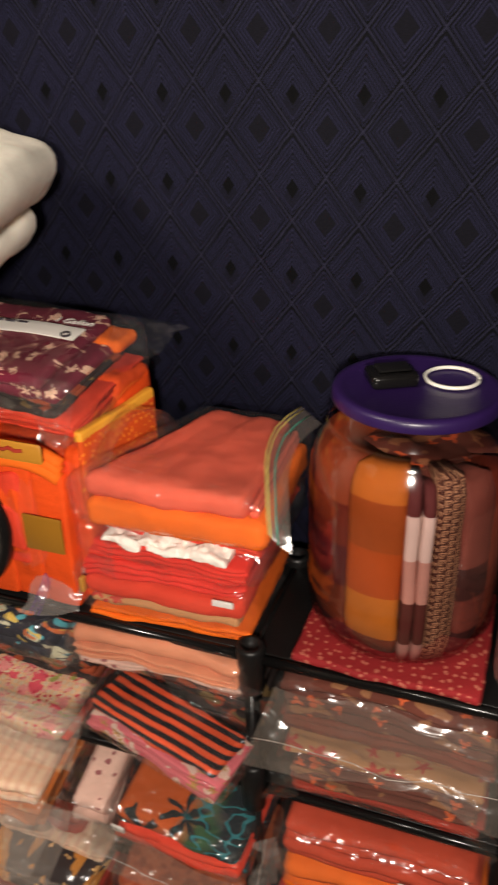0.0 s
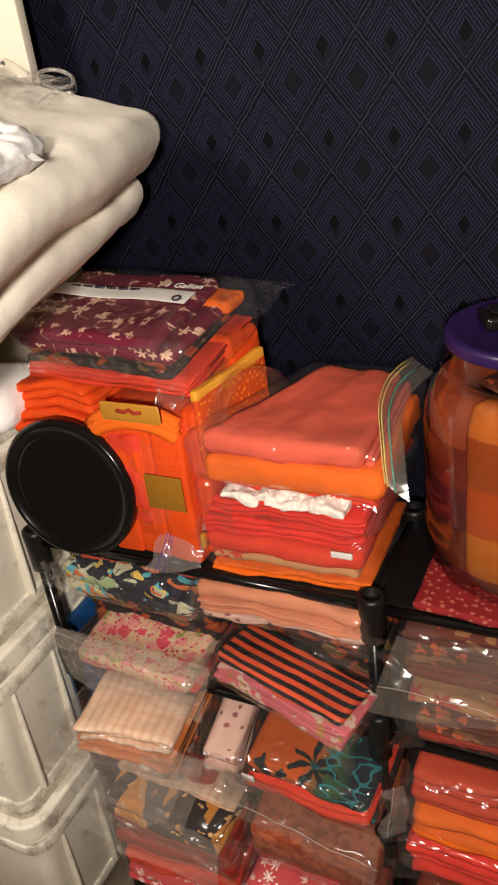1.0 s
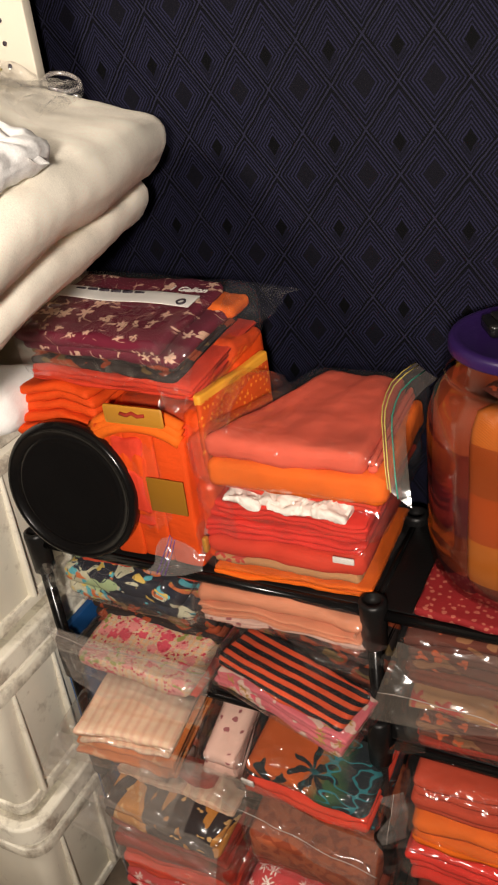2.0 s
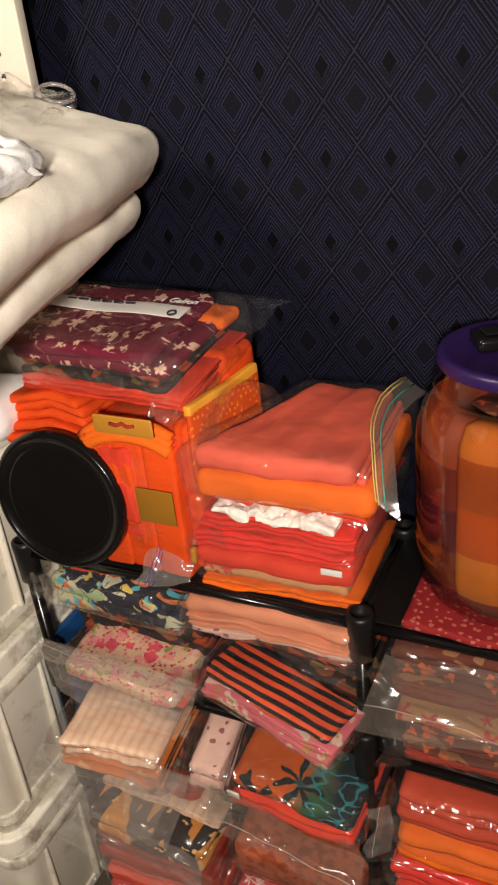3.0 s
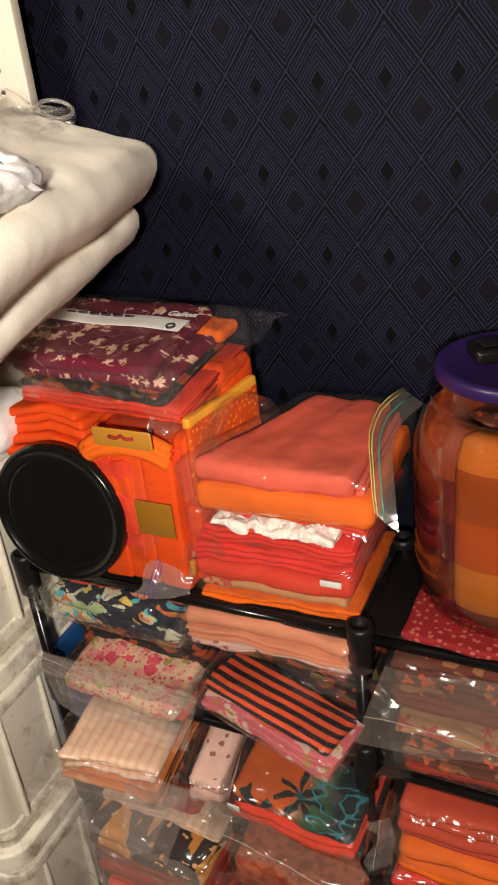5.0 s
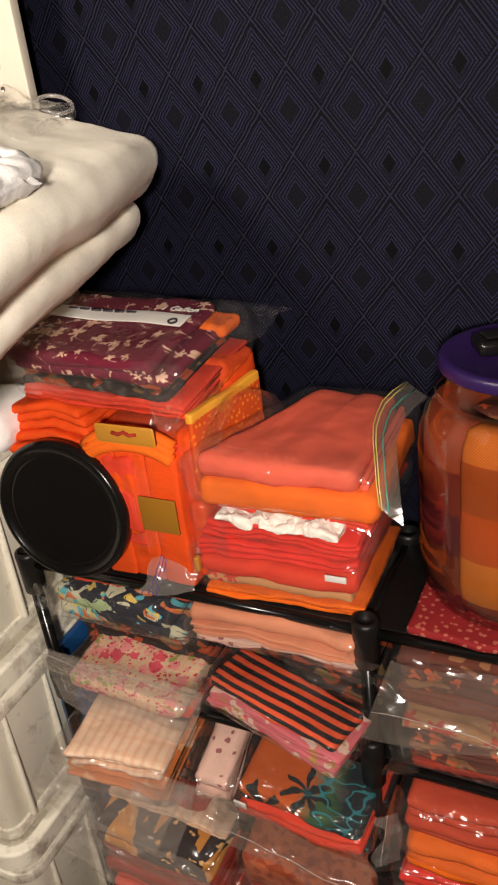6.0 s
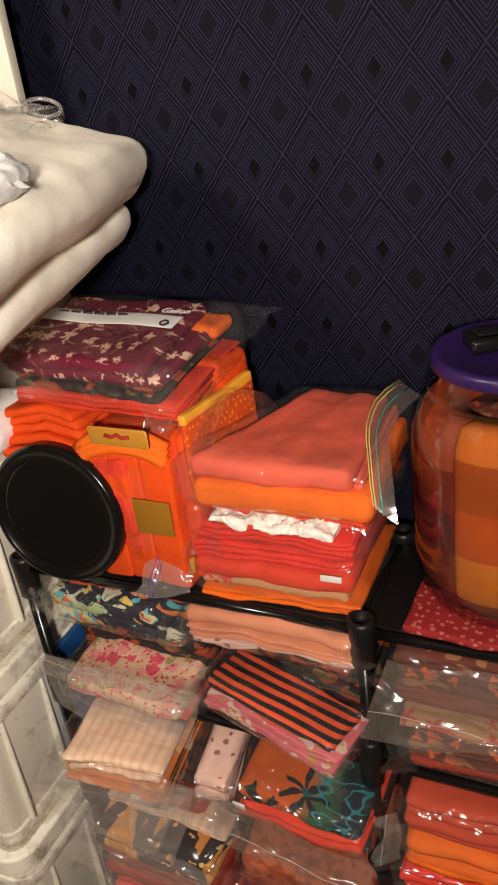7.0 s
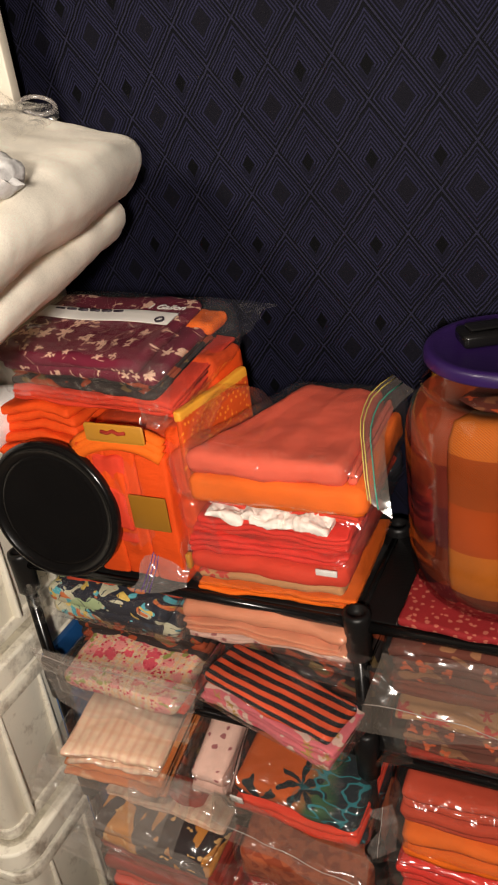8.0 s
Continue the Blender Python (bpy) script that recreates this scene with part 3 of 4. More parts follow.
# ---- top shelf: the coral stack ----
def coral_stack():
    # lowest bag
    t = thing("bagged_fabric", at(-0.124, 0.004, TOP, 0, 0, 2), "red and orange folded fabrics in a clear zip bag", "bagged fabric", "bags in the coral stack")
    folded(t, "folded_cloth", 0.228, 0.195, 0.001, 0.016, 2, F["orange"], 11, 0.003, "orange folded cotton", x=0.006, y=0.004)
    folded(t, "folded_cloth", 0.205, 0.19, 0.016, 0.031, 1, F["cream_red"], 12, 0.003, "cream cotton with red print", y=0.006)
    folded(t, "folded_cloth", 0.222, 0.19, 0.031, 0.060, 1, F["scarlet"], 13, 0.004, "scarlet folded cotton", y=0.002)
    folded(t, "folded_cloth", 0.226, 0.185, 0.060, 0.088, 3, F["red"], 14, 0.005, "red folded cotton", y=0.008)
    part("care_tag", solid(0.072, 0.100, -0.001, 0.002, 0.054, 0.063, 0.001), PAPER, t, "small white care tag")
    part("edging", solid(-0.112, -0.105, 0.000, 0.010, 0.034, 0.057, 0.002), CARD, t, "yellow piped edge")
    bag(t, 0.232, 0.20, 0.0, 0.089, FILM, 15, grow=0.006, ridge=0.008)
    lip(t, (-0.112, 0.03, 0.085), (-0.116, -0.006, 0.004), (-0.184, -0.026, 0.010), (-0.172, 0.03, 0.074), 16, (ZIP_PURPLE, ZIP_PURPLE, ZIP_PURPLE), LIP, 0.0)
    # middle bag
    t = thing("bagged_fabric", at(-0.112, 0.012, TOP + 0.089, 0, 1, 1), "red fabric and ruffled white lace in a clear bag", "bagged fabric", "bags in the coral stack")
    folded(t, "folded_cloth", 0.215, 0.185, 0.001, 0.026, 3, F["red"], 21, 0.006, "red folded cotton", bow=-0.4)
    folded(t, "folded_cloth", 0.205, 0.18, 0.026, 0.052, 3, F["scarlet"], 22, 0.006, "scarlet folded cotton", x=0.012, y=0.010)
    lace = None
    for i in range(5):
        own = soft(23 + i, 0.009, 46, ridge=0.010)
        bm = bmesh.new()
        add_slab(bm, 0.046, 0.050, 0.028 + 0.002 * (i % 2), 0.039 + 0.001 * (i % 3), 0.004, own, nx=16, run=14, x=-0.058 + i * 0.029, y=-0.010 + 0.004 * (i % 2))
        lace = part("lace_trim" if lace is None else "ruffle", bm, F["lace"], lace or t, "" if lace else "ruffled white lace")
    bag(t, 0.220, 0.19, 0.0, 0.053, CRISP, 24, grow=0.009, ridge=0.009)
    sheet(t, "bag_side", (-0.115, 0.15, 0.045), (-0.115, 0.0, 0.05), (-0.152, -0.006, 0.004), (-0.15, 0.15, 0.01), CRISP, 25, 0.004, label="crumpled clear film end", ridge=0.006)
    # top bag
    t = thing("bagged_fabric", at(-0.104, 0.000, TOP + 0.143, 2.6, 0, 2), "coral fabric folded over orange fabric, in a zip bag", "bagged fabric", "bags in the coral stack")
    folded(t, "folded_cloth", 0.232, 0.205, 0.002, 0.042, 1, F["orange"], 31, 0.004, "orange folded cotton", x=0.010, nx=26, narrow=0.100)
    folded(t, "folded_cloth", 0.212, 0.20, 0.040, 0.074, 1, F["coral"], 33, 0.004, "coral folded cotton", x=-0.006, y=0.004, nx=26, narrow=0.110)
    folded(t, "folded_cloth", 0.022, 0.185, 0.040, 0.060, 2, F["coral"], 36, 0.003, "tucked coral edge", x=0.104, y=0.010, nx=5)
    bag(t, 0.244, 0.205, 0.0, 0.078, FILM, 34, grow=0.007, ridge=0.005, amp=0.003, narrow=0.105)
    edge = [(0.128, 0.000, 0.034), (0.122, 0.014, 0.056), (0.116, 0.033, 0.073), (0.108, 0.058, 0.088), (0.103, 0.080, 0.094), (0.101, 0.105, 0.098), (0.101, 0.130, 0.100), (0.107, 0.160, 0.100), (0.117, 0.190, 0.099)]
    bm = bmesh.new()
    rows = [[bm.verts.new(Vector(p) + Vector((0.0010 * k * k + 0.0066 * k, -0.002 * k, -0.0062 * k))) for k in range(4)] for p in edge]
    for p, q in zip(rows, rows[1:]):
        for k in range(3):
            bm.faces.new((p[k], p[k + 1], q[k + 1], q[k]))
    flap = part("bag_flap", bm, MILKY, t, "rounded milky zip flap")
    for k, z in ((0.0, ZIP_YELLOW), (0.5, ZIP_YELLOW), (1.5, ZIP_GREEN)):
        part("zip_strip", tube([Vector(p) + Vector((0.0010 * k * k + 0.0066 * k, -0.002 * k - 0.001, -0.0062 * k)) for p in edge], 0.0007 + 0.0002 * k, 6), z, flap)


coral_stack()


# ---- top shelf: the orange pile ----
def orange_pile():
    t = thing("bagged_fabric", at(-0.312, 0.012, TOP), "orange fabric bundle in a clear sleeve with a hang tag", "bagged fabric")
    folded(t, "folded_cloth", 0.135, 0.13, 0.002, 0.222, 1, F["deep_orange"], 41, 0.006, "orange folded cotton", x=0.002, nx=16)
    bm = bmesh.new()
    for i in range(3):
        add_slab(bm, 0.047, 0.10, 0.004, 0.212 - 0.005 * i, 0.005, soft(42 + i, 0.005, 16), nx=7, x=-0.044 + i * 0.045, y=-0.008)
    part("pleat", bm, F["deep_orange"], t)
    bm = bmesh.new()
    for i in range(3):
        pts = [(-0.075 + 0.14 * k / 14, -0.004 + 0.004 * i, 0.214 + 0.008 * i - 0.030 * (abs(k - 8) / 8.0) ** 2.2) for k in range(15)]
        add_tube(bm, pts, 0.009, 8)
    part("rolled_edge", bm, F["orange"], t, "rolled orange edge of the cloth")
    bm = solid(-0.036, 0.052, -0.016, -0.013, 0.222, 0.248, 0.003)
    tag = part("hang_tag", bm, CARD, t, "ochre card hang tag with a slot")
    part("slot", tube([(-0.010, -0.0172, 0.238), (0.000, -0.0172, 0.236), (0.008, -0.0172, 0.240), (0.016, -0.0172, 0.236), (0.026, -0.0172, 0.238)], 0.0026, 8), F["tomato"], tag)
    bm = solid(0.010, 0.066, -0.0175, -0.0150, 0.094, 0.146, 0.001)
    part("sticker", bm, STICKER, t, "olive gold square sticker")
    for i in range(4):
        bm = bmesh.new()
        add_slab(bm, 0.056 - 0.006 * i, 0.012, 0.050 + 0.012 * i, 0.215 - 0.022 * i, 0.005, soft(47 + i, 0.010, 17, ridge=0.008), nx=16, run=10, x=-0.020 + 0.002 * i, y=-0.010 - 0.0015 * i)
        part("ruffled_end", bm, F["scarlet"] if i % 2 else F["deep_orange"], t, "crumpled red-orange end of the cloth")
    bag(t, 0.14, 0.14, 0.0, 0.235, CRISP, 46, grow=0.010, ridge=0.006, y=-0.004)
    # cloth on the left, reaching behind the black lid
    t = thing("folded_fabric", at(-0.455, 0.045, TOP), "orange cotton fabrics folded in a tall pile", "fabric")
    folded(t, "folded_cloth", 0.125, 0.165, 0.002, 0.10, 3, F["deep_orange"], 51, 0.004)
    folded(t, "folded_cloth", 0.130, 0.165, 0.10, 0.175, 2, F["deep_orange"], 52, 0.004)
    folded(t, "folded_cloth", 0.135, 0.17, 0.175, 0.245, 5, F["deep_orange"], 53, 0.009, "orange folded cotton", y=-0.03)
    # fabric sleeve lying behind, its spotted side showing
    t = thing("bagged_fabric", at(-0.226, 0.092, TOP, 0, 0, -11), "spotted orange fabric in a sleeve with a yellow edge", "bagged fabric")
    folded(t, "folded_cloth", 0.034, 0.14, 0.002, 0.236, 1, F["deep_orange"], 55, 0.004, "orange folded cotton", x=-0.003, y=-0.068, nx=8)
    folded(t, "folded_cloth", 0.060, 0.075, 0.200, 0.292, 1, F["deep_orange"], 56, 0.006, "orange cotton tucked in the top", x=-0.020, y=0.018)
    for name, z0, z1, thick, stuff, words in (("side_panel", 0.150, 0.256, 0.008, F["orange_dots"], "spotted orange side of the sleeve"), ("yellow_edge", 0.248, 0.263, 0.011, YELLOW, "yellow taped edge")):
        bm = bmesh.new()
        add_slab(bm, 0.150, thick, z0, z1, 0.003, soft(57, 0.003, 14), nx=18, run=4)
        part(name, bm, stuff, t, words).matrix_local = pose(0.026, 0.0, 0.0, 0, 0, 90)
    bag(t, 0.050, 0.150, 0.0, 0.262, FILM, 58, grow=0.005, y=-0.072, ridge=0.005)


orange_pile()


def writing(text, size, material, parent, m, name="lettering"):
    c = bpy.data.curves.new(name, "FONT")
    c.body, c.size, c.extrude = text, size, 0.0003
    c.shear = 0.2
    o = bpy.data.objects.new(name, c)
    scene.collection.objects.link(o)
    bpy.context.view_layer.update()
    me = bpy.data.meshes.new_from_object(o.evaluated_get(bpy.context.evaluated_depsgraph_get()))
    bpy.data.objects.remove(o)
    me.materials.clear()
    me.materials.append(material)
    ob = new(name, me)
    ob.parent = parent
    ob.matrix_local = m
    return ob


def plum_pack():
    t = thing("bagged_fabric", at(-0.355, 0.022, TOP + 0.250, 8, 0, -4), "plum floral fabric on red folds in a gallon zip bag", "bagged fabric")
    folded(t, "folded_cloth", 0.272, 0.175, 0.002, 0.026, 3, F["scarlet"], 61, 0.003, "red folded cotton", y=0.000)
    folded(t, "folded_cloth", 0.246, 0.165, 0.026, 0.050, 2, F["dark_print"], 62, 0.003, "dark blotched cotton", x=-0.010, y=0.006)
    folded(t, "folded_cloth", 0.252, 0.168, 0.046, 0.064, 1, F["plum_floral"], 68, 0.0020, "plum cotton with cream flowers", x=-0.010, y=0.004)
    folded(t, "folded_cloth", 0.238, 0.170, 0.063, 0.082, 1, F["plum_floral"], 63, 0.0022, "plum cotton with cream flowers", x=-0.018, y=0.000)
    folded(t, "folded_cloth", 0.046, 0.050, 0.046, 0.064, 1, F["orange"], 64, 0.003, "orange cotton under the plum", x=0.108, y=0.126, nx=8)
    bag(t, 0.280, 0.180, 0.0, 0.085, FILM, 65, grow=0.006, ridge=0.005)
    bm = bmesh.new()
    add_slab(bm, 0.216, 0.030, 0.0888, 0.0900, 0.0004, lambda p: p + Vector((0, 0, 0.0012 * math.sin(p.x * 42) + 0.0008)), nx=30, run=3, arc=2, x=-0.010, y=0.082)
    lab = part("printed_label", bm, PAPER, t, "white printed label band, slightly wavy")
    for i in range(6):
        part("text_bar", solid(-0.10 + 0.020 * i, -0.085 + 0.020 * i, 0.104, 0.107, 0.0900, 0.0926), INK_AND_SHADE, lab)
    bm = turned([(0.0065, 0.0900), (0.0065, 0.0926), (0.0048, 0.0926), (0.0048, 0.0900)], 24, cap=False)
    bmesh.ops.translate(bm, vec=(0.082, 0.091, 0), verts=bm.verts)
    part("seal_mark", bm, INK_AND_SHADE, lab)
    writing("1 Gallon", 0.017, PAPER, t, pose(0.046, 0.116, 0.0925, 0, 0, 0))
    sheet(t, "bag_corner", (0.10, 0.178, 0.080), (0.142, 0.06, 0.060), (0.180, 0.140, 0.046), (0.186, 0.195, 0.066), CRISP, 66, 0.003, label="crumpled clear film corner", ridge=0.004)
    sheet(t, "bag_corner", (0.08, -0.006, 0.082), (0.142, 0.01, 0.082), (0.142, -0.024, 0.012), (0.105, -0.018, 0.006), CRISP, 67, 0.006, label="crumpled clear film corner", ridge=0.012)


plum_pack()


def black_lid():
    t = thing("round_lid", at(-0.425, -0.020, 0.982) @ look((0, 0, 0), (-0.06, 0.99, -0.115)), "round black plastic lid standing on its rim", "lid")
    r = 0.1035
    rim = [(r - 0.020, -0.004), (r - 0.013, -0.003), (r - 0.010, 0.001), (r - 0.007, 0.0025), (r - 0.003, 0.001), (r, -0.004), (r, -0.016), (r - 0.003, -0.018), (r - 0.004, -0.010), (r - 0.020, -0.008)]
    bm = turned(rim, 72, cap=False)
    part("rim", bm, BLACK_GLOSS, t, "glossy raised black rim")
    bm = turned([(0.001, -0.0038), (0.03, -0.0040), (0.06, -0.0036), (0.079, -0.0036), (0.081, -0.0030), (0.083, -0.0042), (r - 0.019, -0.0045), (r - 0.019, -0.0075), (0.001, -0.0075)], 72)
    part("panel", bm, BLACK_GLOSS, t)


black_lid()


# ---- top shelf: the jar ----
def jar():
    z = TOP + 0.014
    cx, cy = 0.160, 0.122
    t = thing("plastic_jar", at(cx, cy, z, 0, 0, 0), "clear plastic jar of folded fabric with a purple lid", "jar")
    r = 0.119
    glass, nt, b = blank("clear_jar_plastic")
    out = nt.nodes["Material Output"]
    nt.nodes.remove(b)
    clear = node(nt, "BsdfTransparent", (0.78, 0.70, 0.70, 1))
    shine = node(nt, "BsdfGlossy", (1, 1, 1, 1), 0.08)
    face = node(nt, "LayerWeight", 0.5)
    fac = calc(nt, "MULTIPLY_ADD", calc(nt, "POWER", face.outputs["Facing"], 2.2), 0.50, 0.06)
    mix = node(nt, "MixShader", fac, clear.outputs[0], shine.outputs[0])
    nt.links.new(mix.outputs[0], out.inputs[0])
    prof = [(0.095, 0.001), (0.107, 0.006), (0.115, 0.022), (r, 0.06), (r, 0.075), (r - 0.001, 0.08), (r, 0.085), (r, 0.20), (r - 0.002, 0.222), (r - 0.008, 0.243), (r - 0.017, 0.258), (0.098, 0.266), (0.097, 0.272), (0.100, 0.275), (0.097, 0.279), (0.093, 0.304)]
    part("jar_wall", turned(prof, 72, cap=False), glass, t, "clear ribbed plastic wall")
    lid = [(0.001, 0.3120), (0.078, 0.3120), (0.082, 0.3138), (0.088, 0.3150), (0.0925, 0.3138), (0.0945, 0.310), (0.0950, 0.3015), (0.0942, 0.3000), (0.0915, 0.3000)]
    part("lid", turned(lid, 72, cap=False), PURPLE, t, "purple plastic screw lid")

    def slice_mesh(a0, a1, z0, z1, depth, bulge, seed, n=12):
        """A fold of cloth standing against the jar's wall between two bearings."""
        bm = bmesh.new()
        warp = soft(seed, 0.004, 14)
        rows = []
        nz = 12
        for i in range(n + 1):
            a = radians(a0 + (a1 - a0) * i / n)
            edge = math.sin(math.pi * i / n) ** 0.35
            row = []
            for k in range(nz + 1):
                s = k / nz
                rr = 0.1125 - (1 - edge) * bulge * 0.55 - 0.010 * (max(0, s - 0.86) / 0.14) ** 2 - (0.012 * (1 - s / 0.12) if s < 0.12 else 0)
                row.append((rr, a, z0 + (z1 - z0) * s))
            row += [(0.1125 - depth, a, z1 - 0.002), (0.1125 - depth, a, z0)]
            rows.append([bm.verts.new(warp(Vector((q * math.cos(w), q * math.sin(w), h)))) for q, w, h in row])
        for p, q in zip(rows, rows[1:]):
            for k in range(len(p)):
                j = (k + 1) % len(p)
                bm.faces.new((p[k], p[j], q[j], q[k]))
        bm.faces.new(rows[0])
        bm.faces.new(rows[-1])
        return bm

    def blocks(name, cols, step, shift=0.0, weave=True):
        """Broad woven blocks of colour up the cloth."""
        def paint(nt):
            sep = node(nt, "SeparateXYZ", node(nt, "TexCoord").outputs["Object"])
            zz = sep.outputs[2]
            col = cols[0]
            for i, c in enumerate(cols[1:], 1):
                col = blend(nt, calc(nt, "GREATER_THAN", zz, shift + step * i), col, c)
            if weave:
                f = calc(nt, "FRACT", calc(nt, "MULTIPLY", calc(nt, "ADD", calc(nt, "ADD", sep.outputs[0], sep.outputs[1]), zz), 260))
                k = calc(nt, "MULTIPLY", calc(nt, "GREATER_THAN", f, 0.55), calc(nt, "GREATER_THAN", zz, shift + step * 3))
                col = blend(nt, calc(nt, "MULTIPLY", k, 0.55), col, (0.30, 0.05, 0.01))
            return col
        return fabric(name, paint, wrinkle=0.35)

    gold = blocks("amber_block_plaid", [(0.20, 0.04, 0.018), (0.58, 0.19, 0.018), (0.46, 0.085, 0.010), (0.36, 0.085, 0.012), (0.62, 0.20, 0.025)], 0.062, -0.025)
    wine = blocks("wine_block_plaid", [(0.06, 0.007, 0.011), (0.16, 0.032, 0.011), (0.085, 0.007, 0.012), (0.11, 0.012, 0.010), (0.28, 0.06, 0.02)], 0.055, -0.02)
    check = blocks("cream_brown_check", [(0.45, 0.24, 0.20), (0.10, 0.025, 0.02), (0.55, 0.30, 0.24), (0.75, 0.62, 0.55), (0.12, 0.03, 0.03)], 0.058, -0.02, False)
    dark = blocks("dark_brown_check", [(0.07, 0.02, 0.018), (0.20, 0.05, 0.035), (0.06, 0.018, 0.016), (0.24, 0.07, 0.05)], 0.045, 0.0, False)

    def maze(nt):
        """Small nested squares set in staggered columns, like a key pattern."""
        sep = node(nt, "SeparateXYZ", node(nt, "TexCoord").outputs["Object"])
        across = calc(nt, "MULTIPLY", calc(nt, "ARCTAN2", sep.outputs[1], sep.outputs[0]), 0.1125 / 0.0095)
        column = calc(nt, "FLOOR", across)
        up = calc(nt, "ADD", calc(nt, "MULTIPLY", sep.outputs[2], 1 / 0.0095), calc(nt, "MULTIPLY", column, 0.5))
        fu = calc(nt, "ABSOLUTE", calc(nt, "SUBTRACT", calc(nt, "FRACT", across), 0.5))
        fv = calc(nt, "ABSOLUTE", calc(nt, "SUBTRACT", calc(nt, "FRACT", up), 0.5))
        ring = calc(nt, "MAXIMUM", fu, fv)
        light = calc(nt, "LESS_THAN", calc(nt, "ABSOLUTE", calc(nt, "SUBTRACT", ring, 0.31)), 0.085)
        gap = calc(nt, "GREATER_THAN", calc(nt, "SUBTRACT", calc(nt, "FRACT", across), calc(nt, "FRACT", up)), 0.35)
        light = calc(nt, "MULTIPLY", light, calc(nt, "SUBTRACT", 1.0, gap))
        light = calc(nt, "MAXIMUM", light, calc(nt, "LESS_THAN", ring, 0.10))
        return blend(nt, light, (0.075, 0.025, 0.016), (0.46, 0.27, 0.15))

    tweed = fabric("brown_key_pattern_cotton", maze, wrinkle=0.3)
    part("folded_cloth", slice_mesh(140, 241, 0.004, 0.252, 0.06, 0.016, 71, 18), wine, t, "wine and amber block plaid cotton")
    part("folded_cloth", slice_mesh(241.5, 277, 0.012, 0.256, 0.05, 0.010, 72), gold, t, "amber block plaid cotton")
    part("folded_cloth", slice_mesh(277.5, 286, 0.006, 0.248, 0.05, 0.012, 73, 8), check, t, "cream and brown checked cotton")
    part("folded_cloth", slice_mesh(286.5, 294, 0.006, 0.240, 0.05, 0.012, 74, 8), check, t, "cream and brown checked cotton")
    part("folded_cloth", slice_mesh(294.5, 312, 0.006, 0.254, 0.05, 0.010, 75), tweed, t, "brown key pattern cotton")
    part("folded_cloth", slice_mesh(312.5, 338, 0.006, 0.240, 0.05, 0.010, 76), dark, t, "dark brown checked cotton")
    part("folded_cloth", slice_mesh(338.5, 372, 0.006, 0.235, 0.05, 0.012, 77), F["rust"], t, "rust orange cotton")
    part("folded_cloth", slice_mesh(14, 139, 0.006, 0.235, 0.05, 0.012, 78, 16), F["autumn"], t, "autumn print cotton")
    bm = bmesh.new()
    add_slab(bm, 0.15, 0.15, 0.01, 0.246, 0.03, soft(79, 0.012, 18, ridge=0.012), y=-0.075)
    part("folded_cloth", bm, F["autumn"], t, "autumn print cotton in the middle")
    # on the lid
    k = thing("black_gadget", at(cx - 0.030, cy + 0.002, z + 0.3125, 0, 0, 28), "small black plastic gadget lying on the jar lid", "gadget")
    bm = solid(-0.027, 0.027, -0.020, 0.020, 0.0, 0.017, 0.005)
    part("body", bm, BLACK_GLOSS, k)
    part("cap", solid(-0.018, 0.020, -0.014, 0.012, 0.017, 0.021, 0.002), BLACK, k)
    bm = tube([(0.030 * math.cos(a * math.pi / 20), 0.030 * math.sin(a * math.pi / 20), 0) for a in range(41)], 0.0022, 8)
    ring = tagged(part("white_ring", bm, WHITE), "thin white plastic ring lying on the purple lid", "ring")
    ring.matrix_world = at(cx + 0.034, cy + 0.030, z + 0.3155)


jar()
t = thing("bagged_fabric", at(0.165, -0.004, TOP), "flat red spotted fabric under the jar", "bagged fabric")
folded(t, "folded_cloth", 0.225, 0.20, 0.0005, 0.0125, 1, F["red_dots"], 81, 0.0006, "red cotton with pale spots", nx=16)
part("plastic_bag", tube([(-0.1135, 0.0, 0.006), (-0.1135, 0.2, 0.006)], 0.001, 6), CRISP, t)
t = thing("bagged_fabric", at(0.405, 0.0, TOP, 0, 0, 0), "brown fabrics in a milky plastic bag beside the jar", "bagged fabric")
folded(t, "folded_cloth", 0.20, 0.19, 0.002, 0.06, 3, F["autumn"], 83, 0.004)
folded(t, "folded_cloth", 0.20, 0.19, 0.06, 0.11, 2, F["rust"], 84, 0.004)
bag(t, 0.205, 0.195, 0.0, 0.115, MILKY, 85, grow=0.010)


# ---- shelf bags ----
def pack(label, place, layers, w, d, wrap=FILM, grow=0.008, seed=1, ridge=0.007, group="bags on the shelves"):
    """Folded cloths in a bag; layers of (name, height, plies, offset of the front)."""
    t = thing("bagged_fabric", place, label, "bagged fabric", group)
    z = 0.0
    for i, (kind, h, plies, front) in enumerate(layers):
        folded(t, "folded_cloth", w - 0.006 * (i % 2), d - 0.01 - front, z + 0.0005, z + h, plies, F[kind], seed * 10 + i, 0.0052, y=front, bow=0.35)
        z += h
    if wrap:
        bag(t, w, d, 0.0, z, wrap, seed * 10 + 8, grow=grow, ridge=ridge)
        for side in (-1, 1):
            out = w / 2 + (0.024 if (seed + side) % 3 else 0.014)
            sheet(t, "bag_corner", (side * (w / 2 - 0.02), -0.008, z * 0.9), (side * (w / 2 - 0.02), -0.008, z * 0.05), (side * out, -0.020, z * 0.0), (side * out, -0.012, z * 0.75),
                  CRISP, seed * 10 + 6 + side, 0.006, n=16, label="crumpled clear film corner", ridge=0.010)
    return t


S2, S3, S4 = SHELVES[1], SHELVES[2], SHELVES[3]
